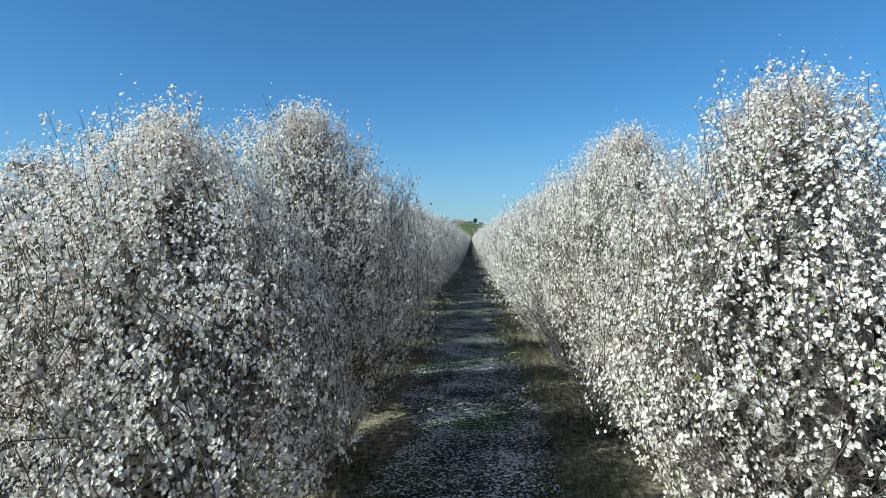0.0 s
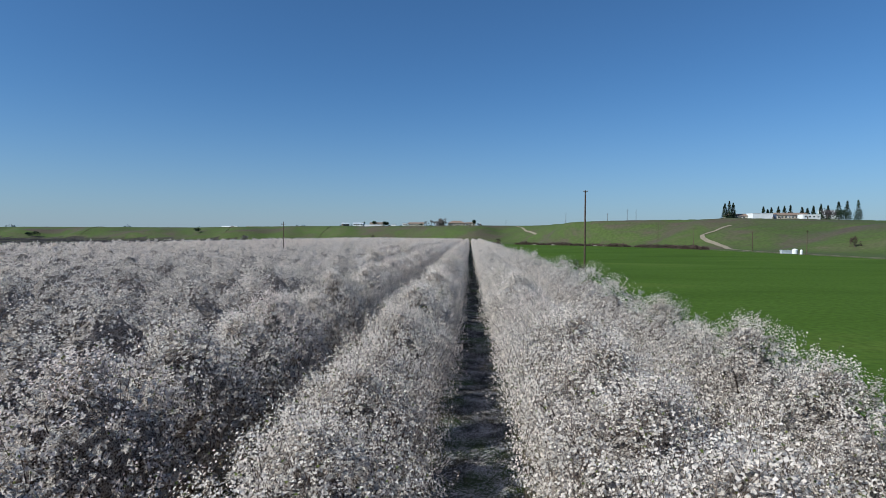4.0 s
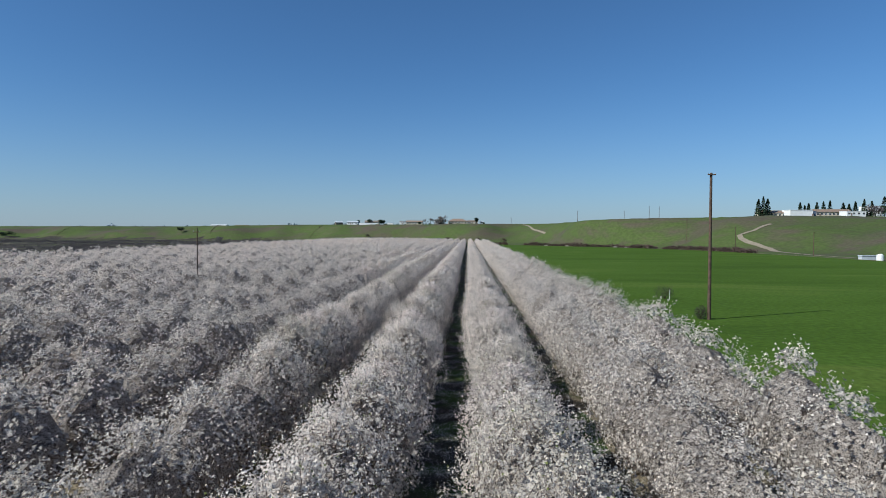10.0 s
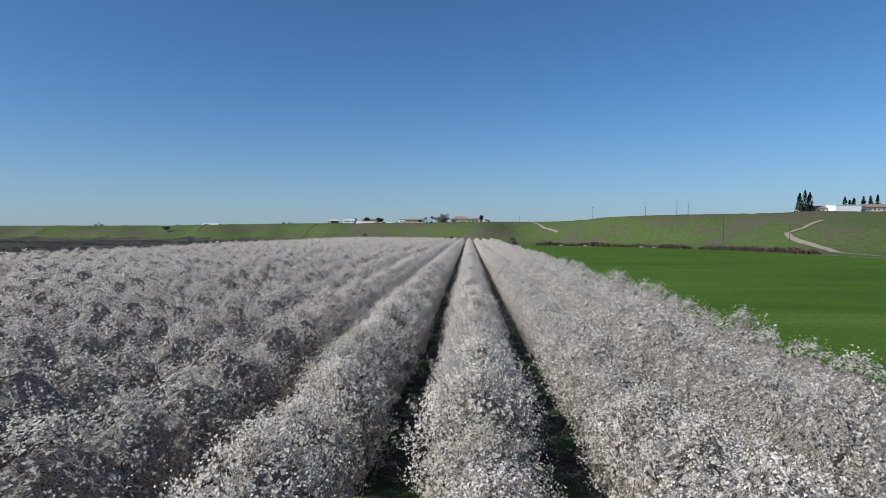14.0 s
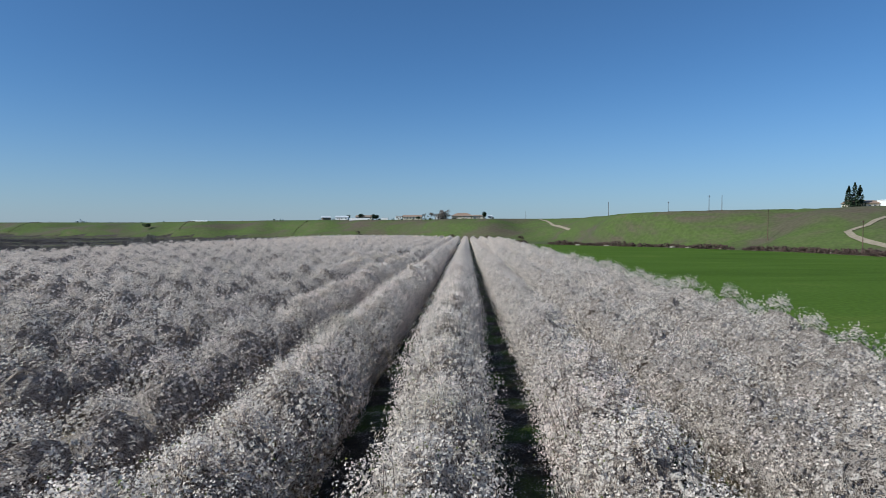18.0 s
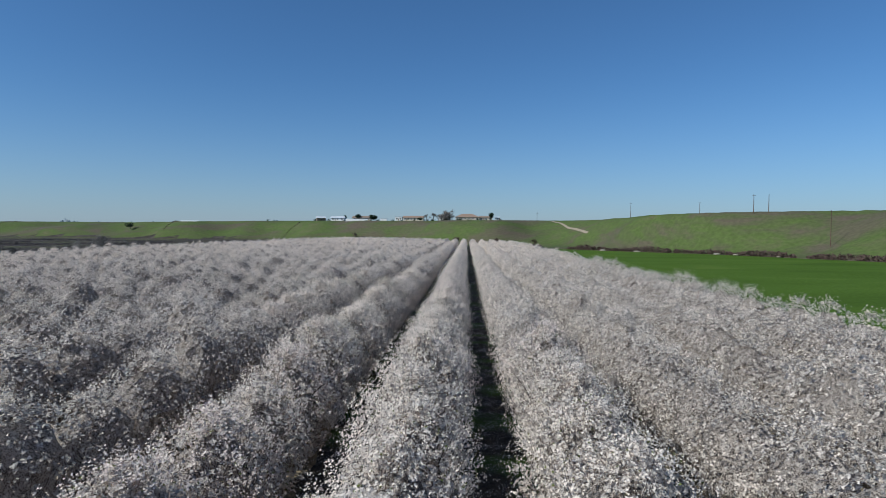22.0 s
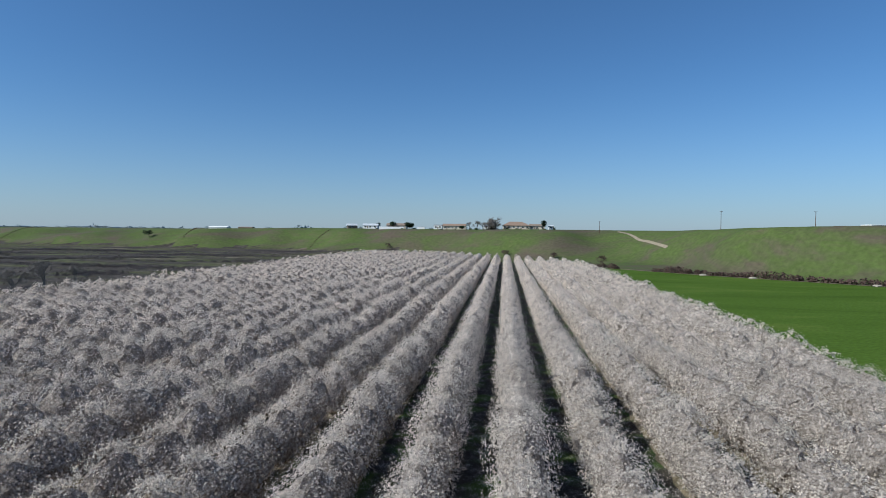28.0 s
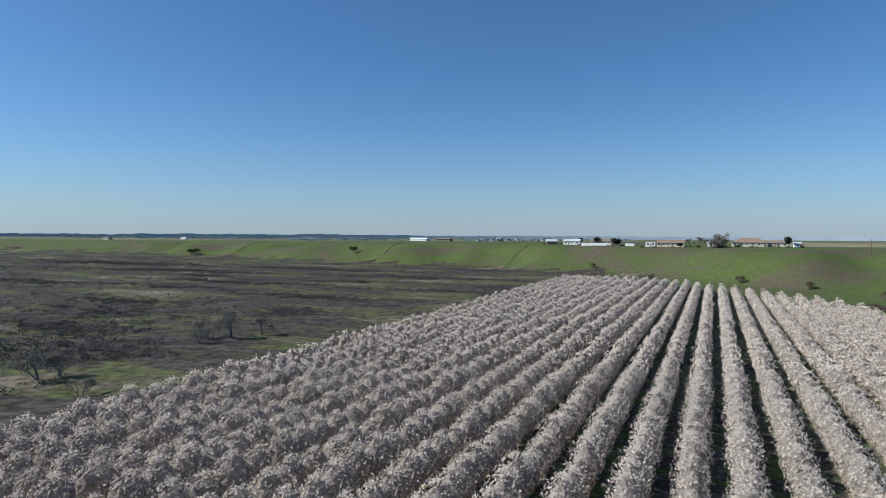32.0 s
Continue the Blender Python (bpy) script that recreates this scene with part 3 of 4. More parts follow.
def flakes(p, size, r):
    """An uneven four-cornered flake for each cluster of blossom."""
    n, a, b = facing(p, r)
    s = size * r.uniform(0.55, 1.35, (len(p), 1))
    w = [r.uniform(0.65, 1.25, (len(p), 1)) for _ in range(4)]
    v = np.stack([p + a * s * w[0], p + b * s * w[1] + n * s * 0.3, p - a * s * w[2], p - b * s * w[3] + n * s * 0.25], 1).reshape(-1, 3)
    return v, np.arange(len(v)).reshape(-1, 4)


def shards(p, size, r):
    """One three-cornered flake each."""
    n, a, b = facing(p, r)
    s = size * r.uniform(0.6, 1.4, (len(p), 1))
    v = np.stack([p + a * s, p - 0.6 * a * s + b * s * 0.9, p - 0.5 * a * s - b * s * r.uniform(0.6, 1.0, (len(p), 1)) + n * s * 0.3], 1).reshape(-1, 3)
    return v, np.arange(len(v)).reshape(-1, 3)


def flowers(p, size, r):
    """A cupped five-petalled flower, five triangles each."""
    n, a, b = facing(p, r)
    s = size * r.uniform(0.7, 1.25, (len(p), 1))
    ring = [p + (a * np.cos(k) + b * np.sin(k)) * s * r.uniform(0.75, 1.15, (len(p), 1)) + n * s * r.uniform(0.15, 0.55, (len(p), 1)) for k in np.arange(5) * 2 * np.pi / 5]
    v = np.stack([p, *ring], 1).reshape(-1, 3)
    base = np.arange(len(p))[:, None] * 6
    f = np.concatenate([base + np.array([[0, 1 + k, 1 + (k + 1) % 5]]) for k in range(5)])
    return v, f


def twig_arrays(root, bend, tip, radius, bent):
    """Three-sided twigs, in two lengths where bent."""
    d = tip - root
    d /= np.linalg.norm(d, axis=1, keepdims=True)
    a = np.cross(d, [0.3, 0.9, 0.2])
    a /= np.linalg.norm(a, axis=1, keepdims=True)
    b = np.cross(d, a)
    rings = []
    for p, k in ((root, 1.0), (bend, 0.75), (tip, 0.35)) if bent else ((root, 1.0), (tip, 0.35)):
        for w in np.arange(3) * 2 * np.pi / 3:
            rings.append(p + (a * np.cos(w) + b * np.sin(w)) * radius * k)
    v = np.stack(rings, 1).reshape(-1, 3)
    base = np.arange(len(root))[:, None] * (9 if bent else 6)
    f = np.concatenate([base + np.array([[3 * i + k, 3 * i + (k + 1) % 3, 3 * i + 3 + (k + 1) % 3, 3 * i + 3 + k]]) for i in ((0, 1) if bent else (0,)) for k in range(3)])
    return v, f


def core_arrays(r, seed, scale, n_ring, n_up, rough=0.12, loaf=0.8, tall=0.8):
    """Filler deep inside the crown, coloured dark for its twigs and shade: a crinkled closed surface with the crown's
    own lumps.
    """
    prof = np.stack([np.append(CROWN_R, 0.0), np.append(CROWN_Z, 4.78)], -1)
    way = np.append(0, np.cumsum(np.linalg.norm(np.diff(prof, axis=0), axis=1)))
    rows = np.linspace(0.3, way[-1] - 0.12, n_up)
    R, Z = np.interp(rows, way, prof[:, 0]), np.interp(rows, way, prof[:, 1])
    ang = np.arange(n_ring) * 2 * np.pi / n_ring
    A = ang[None] + np.where(np.arange(n_up) % 2, np.pi / n_ring, 0)[:, None] + r.normal(0, 0.7 / n_ring, (n_up, n_ring))
    kink = r.uniform(-1, 1, A.shape)
    Z = Z[:, None] + 0.06 * kink
    q = np.maximum(R[:, None] * lumps(A, Z, seed) * scale + kink * rough, 0.05)
    v = np.stack([np.cos(A) * q, np.sin(A) * (q * ALONG + loaf), Z * tall], -1).reshape(-1, 3)
    v = np.concatenate([v, [[0, 0, 4.72 * tall]]])
    i, k = np.meshgrid(np.arange(n_up - 1), np.arange(n_ring), indexing="ij")
    i, k = i.ravel(), k.ravel()
    k2 = (k + 1) % n_ring
    f = np.stack([i * n_ring + k, i * n_ring + k2, (i + 1) * n_ring + k2, (i + 1) * n_ring + k], -1)
    j = np.arange(0, n_ring, 2)
    last = (n_up - 1) * n_ring
    cap = np.stack([last + j, last + (j + 1) % n_ring, last + (j + 2) % n_ring, np.full(len(j), len(v) - 1)], -1)
    return v, np.concatenate([f, cap])


def tufts(count, each, r, seed, spread, loaf, lift=0.14):
    """Places of blossom in tufts over the crown, drawn out upwards and outwards."""
    centre = np.repeat(shell(count // each, r, seed, 0.74, 1.04, loaf), each, 0)
    out = centre * [1, 0.4, 0] / np.maximum(np.linalg.norm(centre * [1, 0.4, 0], axis=1, keepdims=True), 0.3)
    return centre + (out * 0.45 + [0, 0, 0.9]) * (np.minimum(r.exponential(lift, (len(centre), 1)), 2.4 * lift) - 0.5 * lift) + r.normal(0, spread, centre.shape)


def trunk_mesh(r):
    lean = r.normal(0, 0.08, 2)
    fork = Vector((lean[0], lean[1], 0.85))
    return mesh_of("trunk", *gather([tube([(0, 0, -0.05), (0, 0, 0.15), (lean[0] * 0.6, lean[1] * 0.6, 0.5), fork], [0.19, 0.14, 0.12, 0.13], 8)]), [M_BARK], None, True), fork


def limb_mesh(r, fork, k, n):
    """One scaffold limb with its side branches."""
    w = 2 * np.pi * (k + r.uniform(-0.25, 0.25)) / n
    reach = r.uniform(0.9, 1.4)
    c, s = math.cos(w), math.sin(w)
    a = fork + Vector((c * reach * 0.45, s * reach * 0.45, 0.9))
    b = fork + Vector((c * reach * 0.8, s * reach * 0.8, 2.0))
    t = fork + Vector((c * reach, s * reach, 2.6))
    pieces = [tube([fork - Vector((0, 0, 0.05)), a, b, t], [0.06, 0.042, 0.024, 0.008], 6)]
    for j in range(3):
        q = a.lerp(b, r.uniform(0, 1))
        u = w + r.uniform(-1.0, 1.0)
        e = q + Vector((math.cos(u) * 0.7, math.sin(u) * 0.7, r.uniform(0.3, 1.0)))
        pieces.append(tube([q, q.lerp(e, 0.5) + Vector((0, 0, 0.08)), e], [0.028, 0.018, 0.006], 5))
    return mesh_of("scaffold_limb", *gather(pieces), [M_BARK], None, True)


def almond_tree(seed, n_shoots, per, n_shell, size, grade, tint=None):
    """grade 0: seen from arm's length, single flowers; 1: from some metres; 2: from above."""
    r = np.random.default_rng(seed)
    tree = empty("almond_tree", 0, 0, 0)
    tm, fork = trunk_mesh(r)
    part("trunk", tm, M_BARK, tree)
    limbs = 3 if grade == 2 else 5
    for k in range(limbs):
        part("scaffold_limb", limb_mesh(r, fork, k, limbs), M_BARK, tree)
    root, bend, tip = shoots(n_shoots, r, seed, (0.2, 0.3, 0.3)[grade], (0.5, 0.4, 0.24)[grade])

    def drawn_in(p):
        """The crowns of the first trees narrow towards the ground."""
        k = np.clip(0.42 + 0.3 * p[:, 2:], 0, 1) if grade < 2 else 1.0
        return p * np.concatenate([np.broadcast_to(k, (len(p), 1))] * 2 + [np.ones((len(p), 1))], 1)

    root, bend, tip = drawn_in(root), drawn_in(bend), drawn_in(tip)
    v, f = twig_arrays(root, bend, tip, (0.0055, 0.007, 0.011)[grade], grade == 0)
    tagged(part("twig_growth", mesh_of("twig_growth", v, f, [M_TWIG], None, True), M_TWIG, tree), kind="stuff")
    loaf = 0.0 if grade < 2 else 0.5
    more = drawn_in(tufts(n_shell, (36, 12, 9)[grade], r, seed, (0.1, 0.06, 0.055)[grade], loaf, (0.05, 0.1, 0.14)[grade]))
    if grade == 0:
        p = clustered(root, bend, tip, per, 6, r, 0.026)
        p, more = p[full(p, seed, r, 0.37)], more[full(more, seed, r, 0.40)]
        p = np.concatenate([p, more])
    else:
        p = np.concatenate([along(root, bend, tip, per, r, (0.04, 0.05)[grade - 1]), more])
    green = (r.uniform(0, 1, len(p)) < 0.04).astype(int)
    if grade == 0:
        n = len(p) - len(more)
        v, f = flowers(p[:n], size, r)
        v2, f2 = flakes(more, size * 0.95, r)
        v, faces, slot = np.concatenate([v, v2]), [f, f2 + len(v)], np.concatenate([np.tile(green[:n], 5), green[n:]])
    else:
        v, faces = (flakes if grade == 1 else shards)(p, size, r)
        slot = green
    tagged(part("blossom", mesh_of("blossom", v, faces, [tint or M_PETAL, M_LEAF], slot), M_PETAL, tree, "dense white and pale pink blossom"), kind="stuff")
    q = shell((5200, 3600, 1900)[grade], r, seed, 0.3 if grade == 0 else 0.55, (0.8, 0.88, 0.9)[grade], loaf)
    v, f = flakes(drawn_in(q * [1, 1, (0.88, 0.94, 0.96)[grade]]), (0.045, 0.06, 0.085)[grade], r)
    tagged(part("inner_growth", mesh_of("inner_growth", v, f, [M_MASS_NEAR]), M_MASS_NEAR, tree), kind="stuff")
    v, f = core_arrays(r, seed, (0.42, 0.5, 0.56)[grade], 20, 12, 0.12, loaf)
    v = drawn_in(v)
    part("crown_core", mesh_of("crown_core", v, f, [M_SHADED_CORE]), M_SHADED_CORE, tree)
    tagged(tree, "almond tree in full white-pink blossom standing in an orchard row", "tree", "blossoming almond trees")
    return tree


def path_x(y):
    return float(np.interp(y, [70, 85, 180, 300, 400], [15.6, 14.5, 7.5, -5.5, -22]))


near, close, mids, rest = [], [], [], []
for x in ROW_LINES:
    y = 52 + rng.uniform(0, 3)
    while y < orchard_end(x) - 2:
        if 12 < x < 19 and 65.5 < y < (74.6 if x < 15 else 75.2):
            y += 1.0
            continue
        place = (x + rng.normal(0, 0.12), y + rng.normal(0, 0.2))
        first = 12 < x < 19
        if first and 64 < y < 81:
            near.append((place[0] + (0.3 if x < 15 else 0.0), place[1]))
        elif 12 < x < 24 and (81 if first else 66) <= y < 104:
            close.append(place)
        elif 70 < y < 352 and abs(x - path_x(y)) < (8.6 if y < 125 else 7.4):
            mids.append(place)
        else:
            rest.append(place)
        y += TREE_STEP * rng.uniform(0.92, 1.08)

for places, sources in ((near, [almond_tree(21 + i, 2100, 24, 24000, 0.0185, 0) for i in range(2)]),
                        (close, [almond_tree(31 + i, 560, 16, 9000, 0.023, 1) for i in range(3)]),
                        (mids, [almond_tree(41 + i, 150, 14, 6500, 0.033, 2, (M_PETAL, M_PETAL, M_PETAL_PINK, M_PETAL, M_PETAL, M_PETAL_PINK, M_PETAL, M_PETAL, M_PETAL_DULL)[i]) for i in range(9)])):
    order = list(range(len(places)))
    rng.shuffle(order)
    for i, j in enumerate(order):
        x, y = places[j]
        q = sources[i % len(sources)]
        turn = pose(x, y, 0.02, 0, 0, rng.uniform(-12, 12) + (180 if rng.uniform() < 0.5 else 0))
        grow = rng.uniform(0.93, 1.07) * ((0.9 if x < 15 else 0.95) if y < 78.3 else 0.97 if x < 15 and y < 84 else 1.0)
        thing = copy_thing(q, turn) if i >= len(sources) else q
        thing.matrix_basis = turn
        slim = 0.74 if places is near else 1.0
        thing.scale = (grow * slim, grow * (1.14 if places is near else 1.0), grow * rng.uniform(0.92, 1.06))


def far_tree(seed, n, size, inner, inner_size, ring, up):
    """Blossom shards, the packed blossom under them and the crown's inside: vertices, triangles, how many are outer, quads."""
    r = np.random.default_rng(seed)
    v, f = shards(tufts(n, 7, r, seed, 0.07, 0.5, 0.2), size, r)
    q = shell(inner, r, seed, 0.55, 0.92, 0.55)
    bv, bf = shards(q * [1, 1, 0.97], inner_size, r)
    cv, cf = core_arrays(r, seed, 0.58, ring, up, 0.15, 0.6)
    return np.concatenate([v, bv, cv]), np.concatenate([f, bf + len(v)]), len(f), cf + len(v) + len(bv)


tiers = ([far_tree(90 + i, 2000, 0.037, 1350, 0.078, 14, 9) for i in range(7)], [far_tree(100 + i, 1100, 0.046, 900, 0.09, 12, 8) for i in range(7)],
         [far_tree(200 + i, 420, 0.064, 420, 0.125, 10, 6) for i in range(6)], [far_tree(300 + i, 130, 0.11, 110, 0.26, 8, 5) for i in range(5)], [far_tree(400 + i, 50, 0.16, 50, 0.36, 7, 5) for i in range(5)])
vs, tris, quads, tri_slot, quad_slot, n = [], [], [], [], [], 0
for x, y in rest:
    off = math.hypot(x - path_x(min(y, 376)), max(y - 376, 0) + max(150 - y, 0) * 0.2)
    off *= 0.75 if y > 345 else 1.0 if y > 300 else 1.25
    tier = tiers[0 if off < 16.5 else 1 if off < 38 else 2 if off < 90 else 3 if off < 180 else 4]
    v, f, outer, cf = tier[int(rng.integers(len(tier)))]
    w, g = rng.uniform(-0.22, 0.22) + (np.pi if rng.uniform() < 0.5 else 0), rng.uniform(0.93, 1.08)
    c, q = np.cos(w) * g, np.sin(w) * g
    vs.append(np.stack([v[:, 0] * c - v[:, 1] * q + x, v[:, 0] * q + v[:, 1] * c + y, v[:, 2] * g * rng.uniform(0.86, 1.1)], -1))
    tris.append(f + n)
    quads.append(cf + n)
    kind = rng.uniform()
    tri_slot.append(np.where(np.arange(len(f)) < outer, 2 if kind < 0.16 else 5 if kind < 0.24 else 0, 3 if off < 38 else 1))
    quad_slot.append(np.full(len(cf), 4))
    n += len(v)
tagged(new("orchard_trees", mesh_of("orchard_trees", np.concatenate(vs), [np.concatenate(tris), np.concatenate(quads)], [M_PETAL_FAR, M_MASS, M_PETAL_PINK, M_MASS_NEAR, M_SHADED_CORE, M_PETAL_DULL],
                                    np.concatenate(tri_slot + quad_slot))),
       "long rows of almond trees in white-pink blossom filling the orchard", "trees", kind="stuff")


# weedy strips under the rows, and grass tufts along the two rows where the aisle is seen from close by
for x in ROW_LINES:
    ys = np.arange(40, orchard_end(x) - 1, 0.6)
    half = [0.75 + (0.45 if 12 < x < 19 else 0.0) * np.clip((110 - ys) / 30, 0, 1) + 0.9 * wavy(ys / 2.3, ys * 0 + x, k) * wavy(ys / 0.9, ys * 0 + x, k + 2) + 0.15 * wavy(ys / 0.6, ys * 0 + x, k + 4) for k in (51, 52)]
    v = np.stack([np.stack([x - half[0], ys, np.full(len(ys), 0.026)], -1), np.stack([x + half[1], ys, np.full(len(ys), 0.026)], -1)], 1).reshape(-1, 3)
    k = np.arange(len(ys) - 1) * 2
    tagged(new("verge", mesh_of("verge", v, np.stack([k, k + 1, k + 3, k + 2], -1), [M_VERGE])), "weedy strip of dry and green grass under the almond row", "verge", kind="structure")
r = np.random.default_rng(77)
n = 9000
side = np.where(r.uniform(0, 1, n) < 0.65, 18.35 - 1.3, 12.85 + 1.3)
base = np.stack([side + r.normal(0, 0.42, n), r.uniform(69, 118, n), np.full(n, 0.02)], -1)
keep = wavy(base[:, 0] * 1.2, base[:, 1] / 1.7, 61) > 0.42
base = base[keep]
w, h = r.uniform(0, 2 * np.pi, len(base)), r.uniform(0.06, 0.3, len(base))
flat = np.stack([np.cos(w), np.sin(w), 0 * w], -1) * 0.012
tip = base + np.stack([r.normal(0, 0.07, len(base)), r.normal(0, 0.07, len(base)), h], -1)
tagged(new("grass_tufts", mesh_of("grass_tufts", np.stack([base - flat, base + flat, tip], 1).reshape(-1, 3), np.arange(3 * len(base)).reshape(-1, 3), [M_GRASS])),
       "green and straw-coloured grass tufts under the blossoming rows", "grass", kind="stuff")


# ---------------------------------------------------------------- other plants
def leaf_cloud(centre, radii, count, size, r, hollow=0.5):
    """Small flakes scattered through an uneven crown."""
    d = r.normal(0, 1, (count, 3))
    d /= np.linalg.norm(d, axis=1, keepdims=True)
    k = r.uniform(hollow, 1.0, (count, 1)) ** 0.5
    lump = 0.75 + 0.5 * wavy(d[:, 0] * 2.2 + 7, d[:, 1] * 2.2 + d[:, 2] * 1.7, int(r.integers(999)))[:, None]
    p = d * k * lump * np.array(radii)
    v, f = flakes(p, size, r)
    return v + np.array(centre), f


def conifer(x, y, height, width, seed, label):
    r = np.random.default_rng(seed)
    z0 = gz(x, y)
    tree = empty("conifer", x, y, z0 - 0.2)
    part("trunk", mesh_of("trunk", *gather([tube([(0, 0, -0.3), (0, 0, height * 0.5), (0, 0, height * 0.97)], [0.28, 0.18, 0.04], 6)]), [M_BARK]), M_BARK, tree)
    n = 520
    width *= 1.45
    t = r.uniform(0, 1, n) ** 1.25
    w = r.uniform(0, 2 * np.pi, n)
    rad = width * (1 - t) ** 0.75 * r.uniform(0.4, 1.1, n)
    p = np.stack([np.cos(w) * rad, np.sin(w) * rad, height * (0.06 + 0.94 * t)], -1)
    v, f = flakes(p, 0.5, r)
    part("crown", mesh_of("crown", v, f, [M_EVERGREEN]), M_EVERGREEN, tree)
    return tagged(tree, label, "tree", "conifers on the bluff")


def round_tree(x, y, height, width, seed, label, mat=None, trunk=0.25):
    r = np.random.default_rng(seed)
    tree = empty("broadleaf_tree", x, y, gz(x, y) - 0.15)
    part("trunk", mesh_of("trunk", *gather([tube([(0, 0, -0.3), (0.1, 0, height * 0.3), (0, 0.1, height * 0.6)], [trunk, trunk * 0.7, trunk * 0.35], 6)]), [M_BARK]), M_BARK, tree)
    vs, fs, n = [], [], 0
    for _ in range(7):
        c = (r.normal(0, width * 0.35), r.normal(0, width * 0.35), height * r.uniform(0.5, 0.78))
        v, f = leaf_cloud(c, (width * 0.5, width * 0.5, height * 0.24), 120, 0.3, r)
        vs.append(v), fs.append(f + n)
        n += len(v)
    part("crown", mesh_of("crown", np.concatenate(vs), np.concatenate(fs), [mat or M_EVERGREEN]), M_EVERGREEN, tree)
    return tagged(tree, label, "tree")


def bare_tree(name, x, y, height, spread, seed, label, stems=1, mat=None, depth_most=4, first=0.3, shrink=0.62):
    """Forking bare limbs down to fine twigs."""
    r = np.random.default_rng(seed)
    tree = empty(name, x, y, gz(x, y) - 0.1)
    limbs, twigs = [], []

    def fork(p, way, length, radius, depth):
        q = p + way * length
        bend = p.lerp(q, 0.5) + Vector(r.normal(0, length * 0.06, 3))
        (limbs if depth > 1 else twigs).append(tube([p, bend, q], [radius, radius * 0.8, radius * 0.6], 5 if depth > 1 else 3))
        if depth:
            for _ in range(3 if depth > 1 else 4):
                w = (way + Vector(r.normal(0, spread, 3)) + Vector((0, 0, 0.12))).normalized()
                fork(q, w, length * r.uniform(shrink, shrink + 0.23), radius * 0.58, depth - 1)

    for s in range(stems):
        way = Vector((r.normal(0, 0.25 if stems > 1 else 0.05), r.normal(0, 0.25 if stems > 1 else 0.05), 1)).normalized()
        fork(Vector((r.normal(0, 0.3) * (stems > 1), r.normal(0, 0.3) * (stems > 1), -0.2)), way, height * first, height * 0.028, depth_most)
    tips = np.array([tuple(v[-1]) for v, _ in twigs])
    tips = np.concatenate([tips + r.normal(0, height * 0.03, tips.shape) for _ in range(4)])
    hv, hf = flakes(tips, height * 0.016, r)
    tagged(part("bud_growth", mesh_of("bud_growth", hv, hf, [mat or M_SCRUB]), M_SCRUB, tree), kind="stuff")
    part("branch_frame", mesh_of("branch_frame", *gather(limbs), [mat or M_SCRUB]), M_SCRUB, tree)
    tagged(part("twig_growth", mesh_of("twig_growth", *gather(twigs), [mat or M_SCRUB]), M_SCRUB, tree), kind="stuff")
    return tagged(tree, label, "tree")


def scrub_band(name, places, mat, size, label, category, seed, flakes_each=16):
    """Many low shrubs in one mesh; places: x, y, half width, height."""
    r = np.random.default_rng(seed)
    vs, fs, n = [], [], 0
    level = ground_height([q[0] for q in places], [q[1] for q in places])
    for (x, y, w, h), z in zip(places, level):
        v, f = leaf_cloud((x, y, float(z) + h * 0.35), (w, w, h * 0.65), flakes_each, size * (0.6 + 0.3 * w), r, 0.2)
        vs.append(v), fs.append(f + n)
        n += len(v)
    ob = new(name, mesh_of(name, np.concatenate(vs), np.concatenate(fs), [mat]))
    return tagged(ob, label, category, kind="stuff")


r = np.random.default_rng(5)
line = [(31, 653), (72, 601), (115, 556.5), (146.5, 493), (155, 443)]
places = []
for (ax, ay), (bx, by) in zip(line[:-1], line[1:]):
    n = int(math.hypot(bx - ax, by - ay) / 1.0)
    for i in range(n):
        t = i / n
        x, y = ax + (bx - ax) * t, ay + (by - ay) * t
        thick = float(wavy(x / 9, y / 9, 14))
        if thick < 0.14:
            continue
        places.append((x + r.normal(0, 0.9), y + r.normal(0, 0.9), r.uniform(0.9, 1.5) + thick * 0.8, r.uniform(0.9, 1.5) + thick * 2.2))
scrub_band("brush_row", places, M_BRUSH, 0.3, "dark reddish dry brush lining the field edge", "brush", 31, 60)

mx, my = r.uniform(-950, -112, 22000), r.uniform(330, 960, 22000)
dense = wavy(mx / 70, my / 24, 12) + 0.35 * wavy(mx / 18, my / 9, 13) > 0.80 - 0.25 * ((-250 - mx) / 900 + (my - 600) / 1800)
dense &= ground_height(mx, my) < 1.0
places = [(x, y, r.uniform(0.8, 2.6), r.uniform(0.3, 1.1)) for x, y in zip(mx[dense], my[dense])]
scrub_band("marsh_scrub", places, M_SCRUB, 0.22, "grey leafless scrub scattered across the marsh", "scrub", 32, 6)
places = []
for cx, cy, rx, ry, n in [(-190, 464, 40, 16, 190), (-160, 478, 20, 8, 70), (-210, 500, 40, 14, 190), (-165, 440, 22, 10, 90), (-230, 530, 60, 16, 160), (-348, 698, 22, 9, 90), (-420, 735, 80, 14, 480), (-560, 800, 120, 26, 700),
                          (-330, 800, 80, 16, 420), (-640, 690, 90, 30, 360), (-250, 560, 34, 9, 110), (-300, 620, 40, 7, 90), (-230, 690, 30, 6, 70), (-170, 560, 10, 14, 60), (-190, 610, 60, 8, 150), (-280, 660, 90, 9, 240),
                          (-200, 745, 80, 9, 220), (-420, 610, 80, 14, 200), (-150, 660, 36, 7, 90)]:
    for _ in range(n):
        x, y = cx + r.normal(0, rx * 0.5), cy + r.normal(0, ry * 0.5)
        if x < -113 and gz(x, y) < 1.5:
            places.append((x, y, r.uniform(1.2, 3.2), r.uniform(0.5, 1.3)))
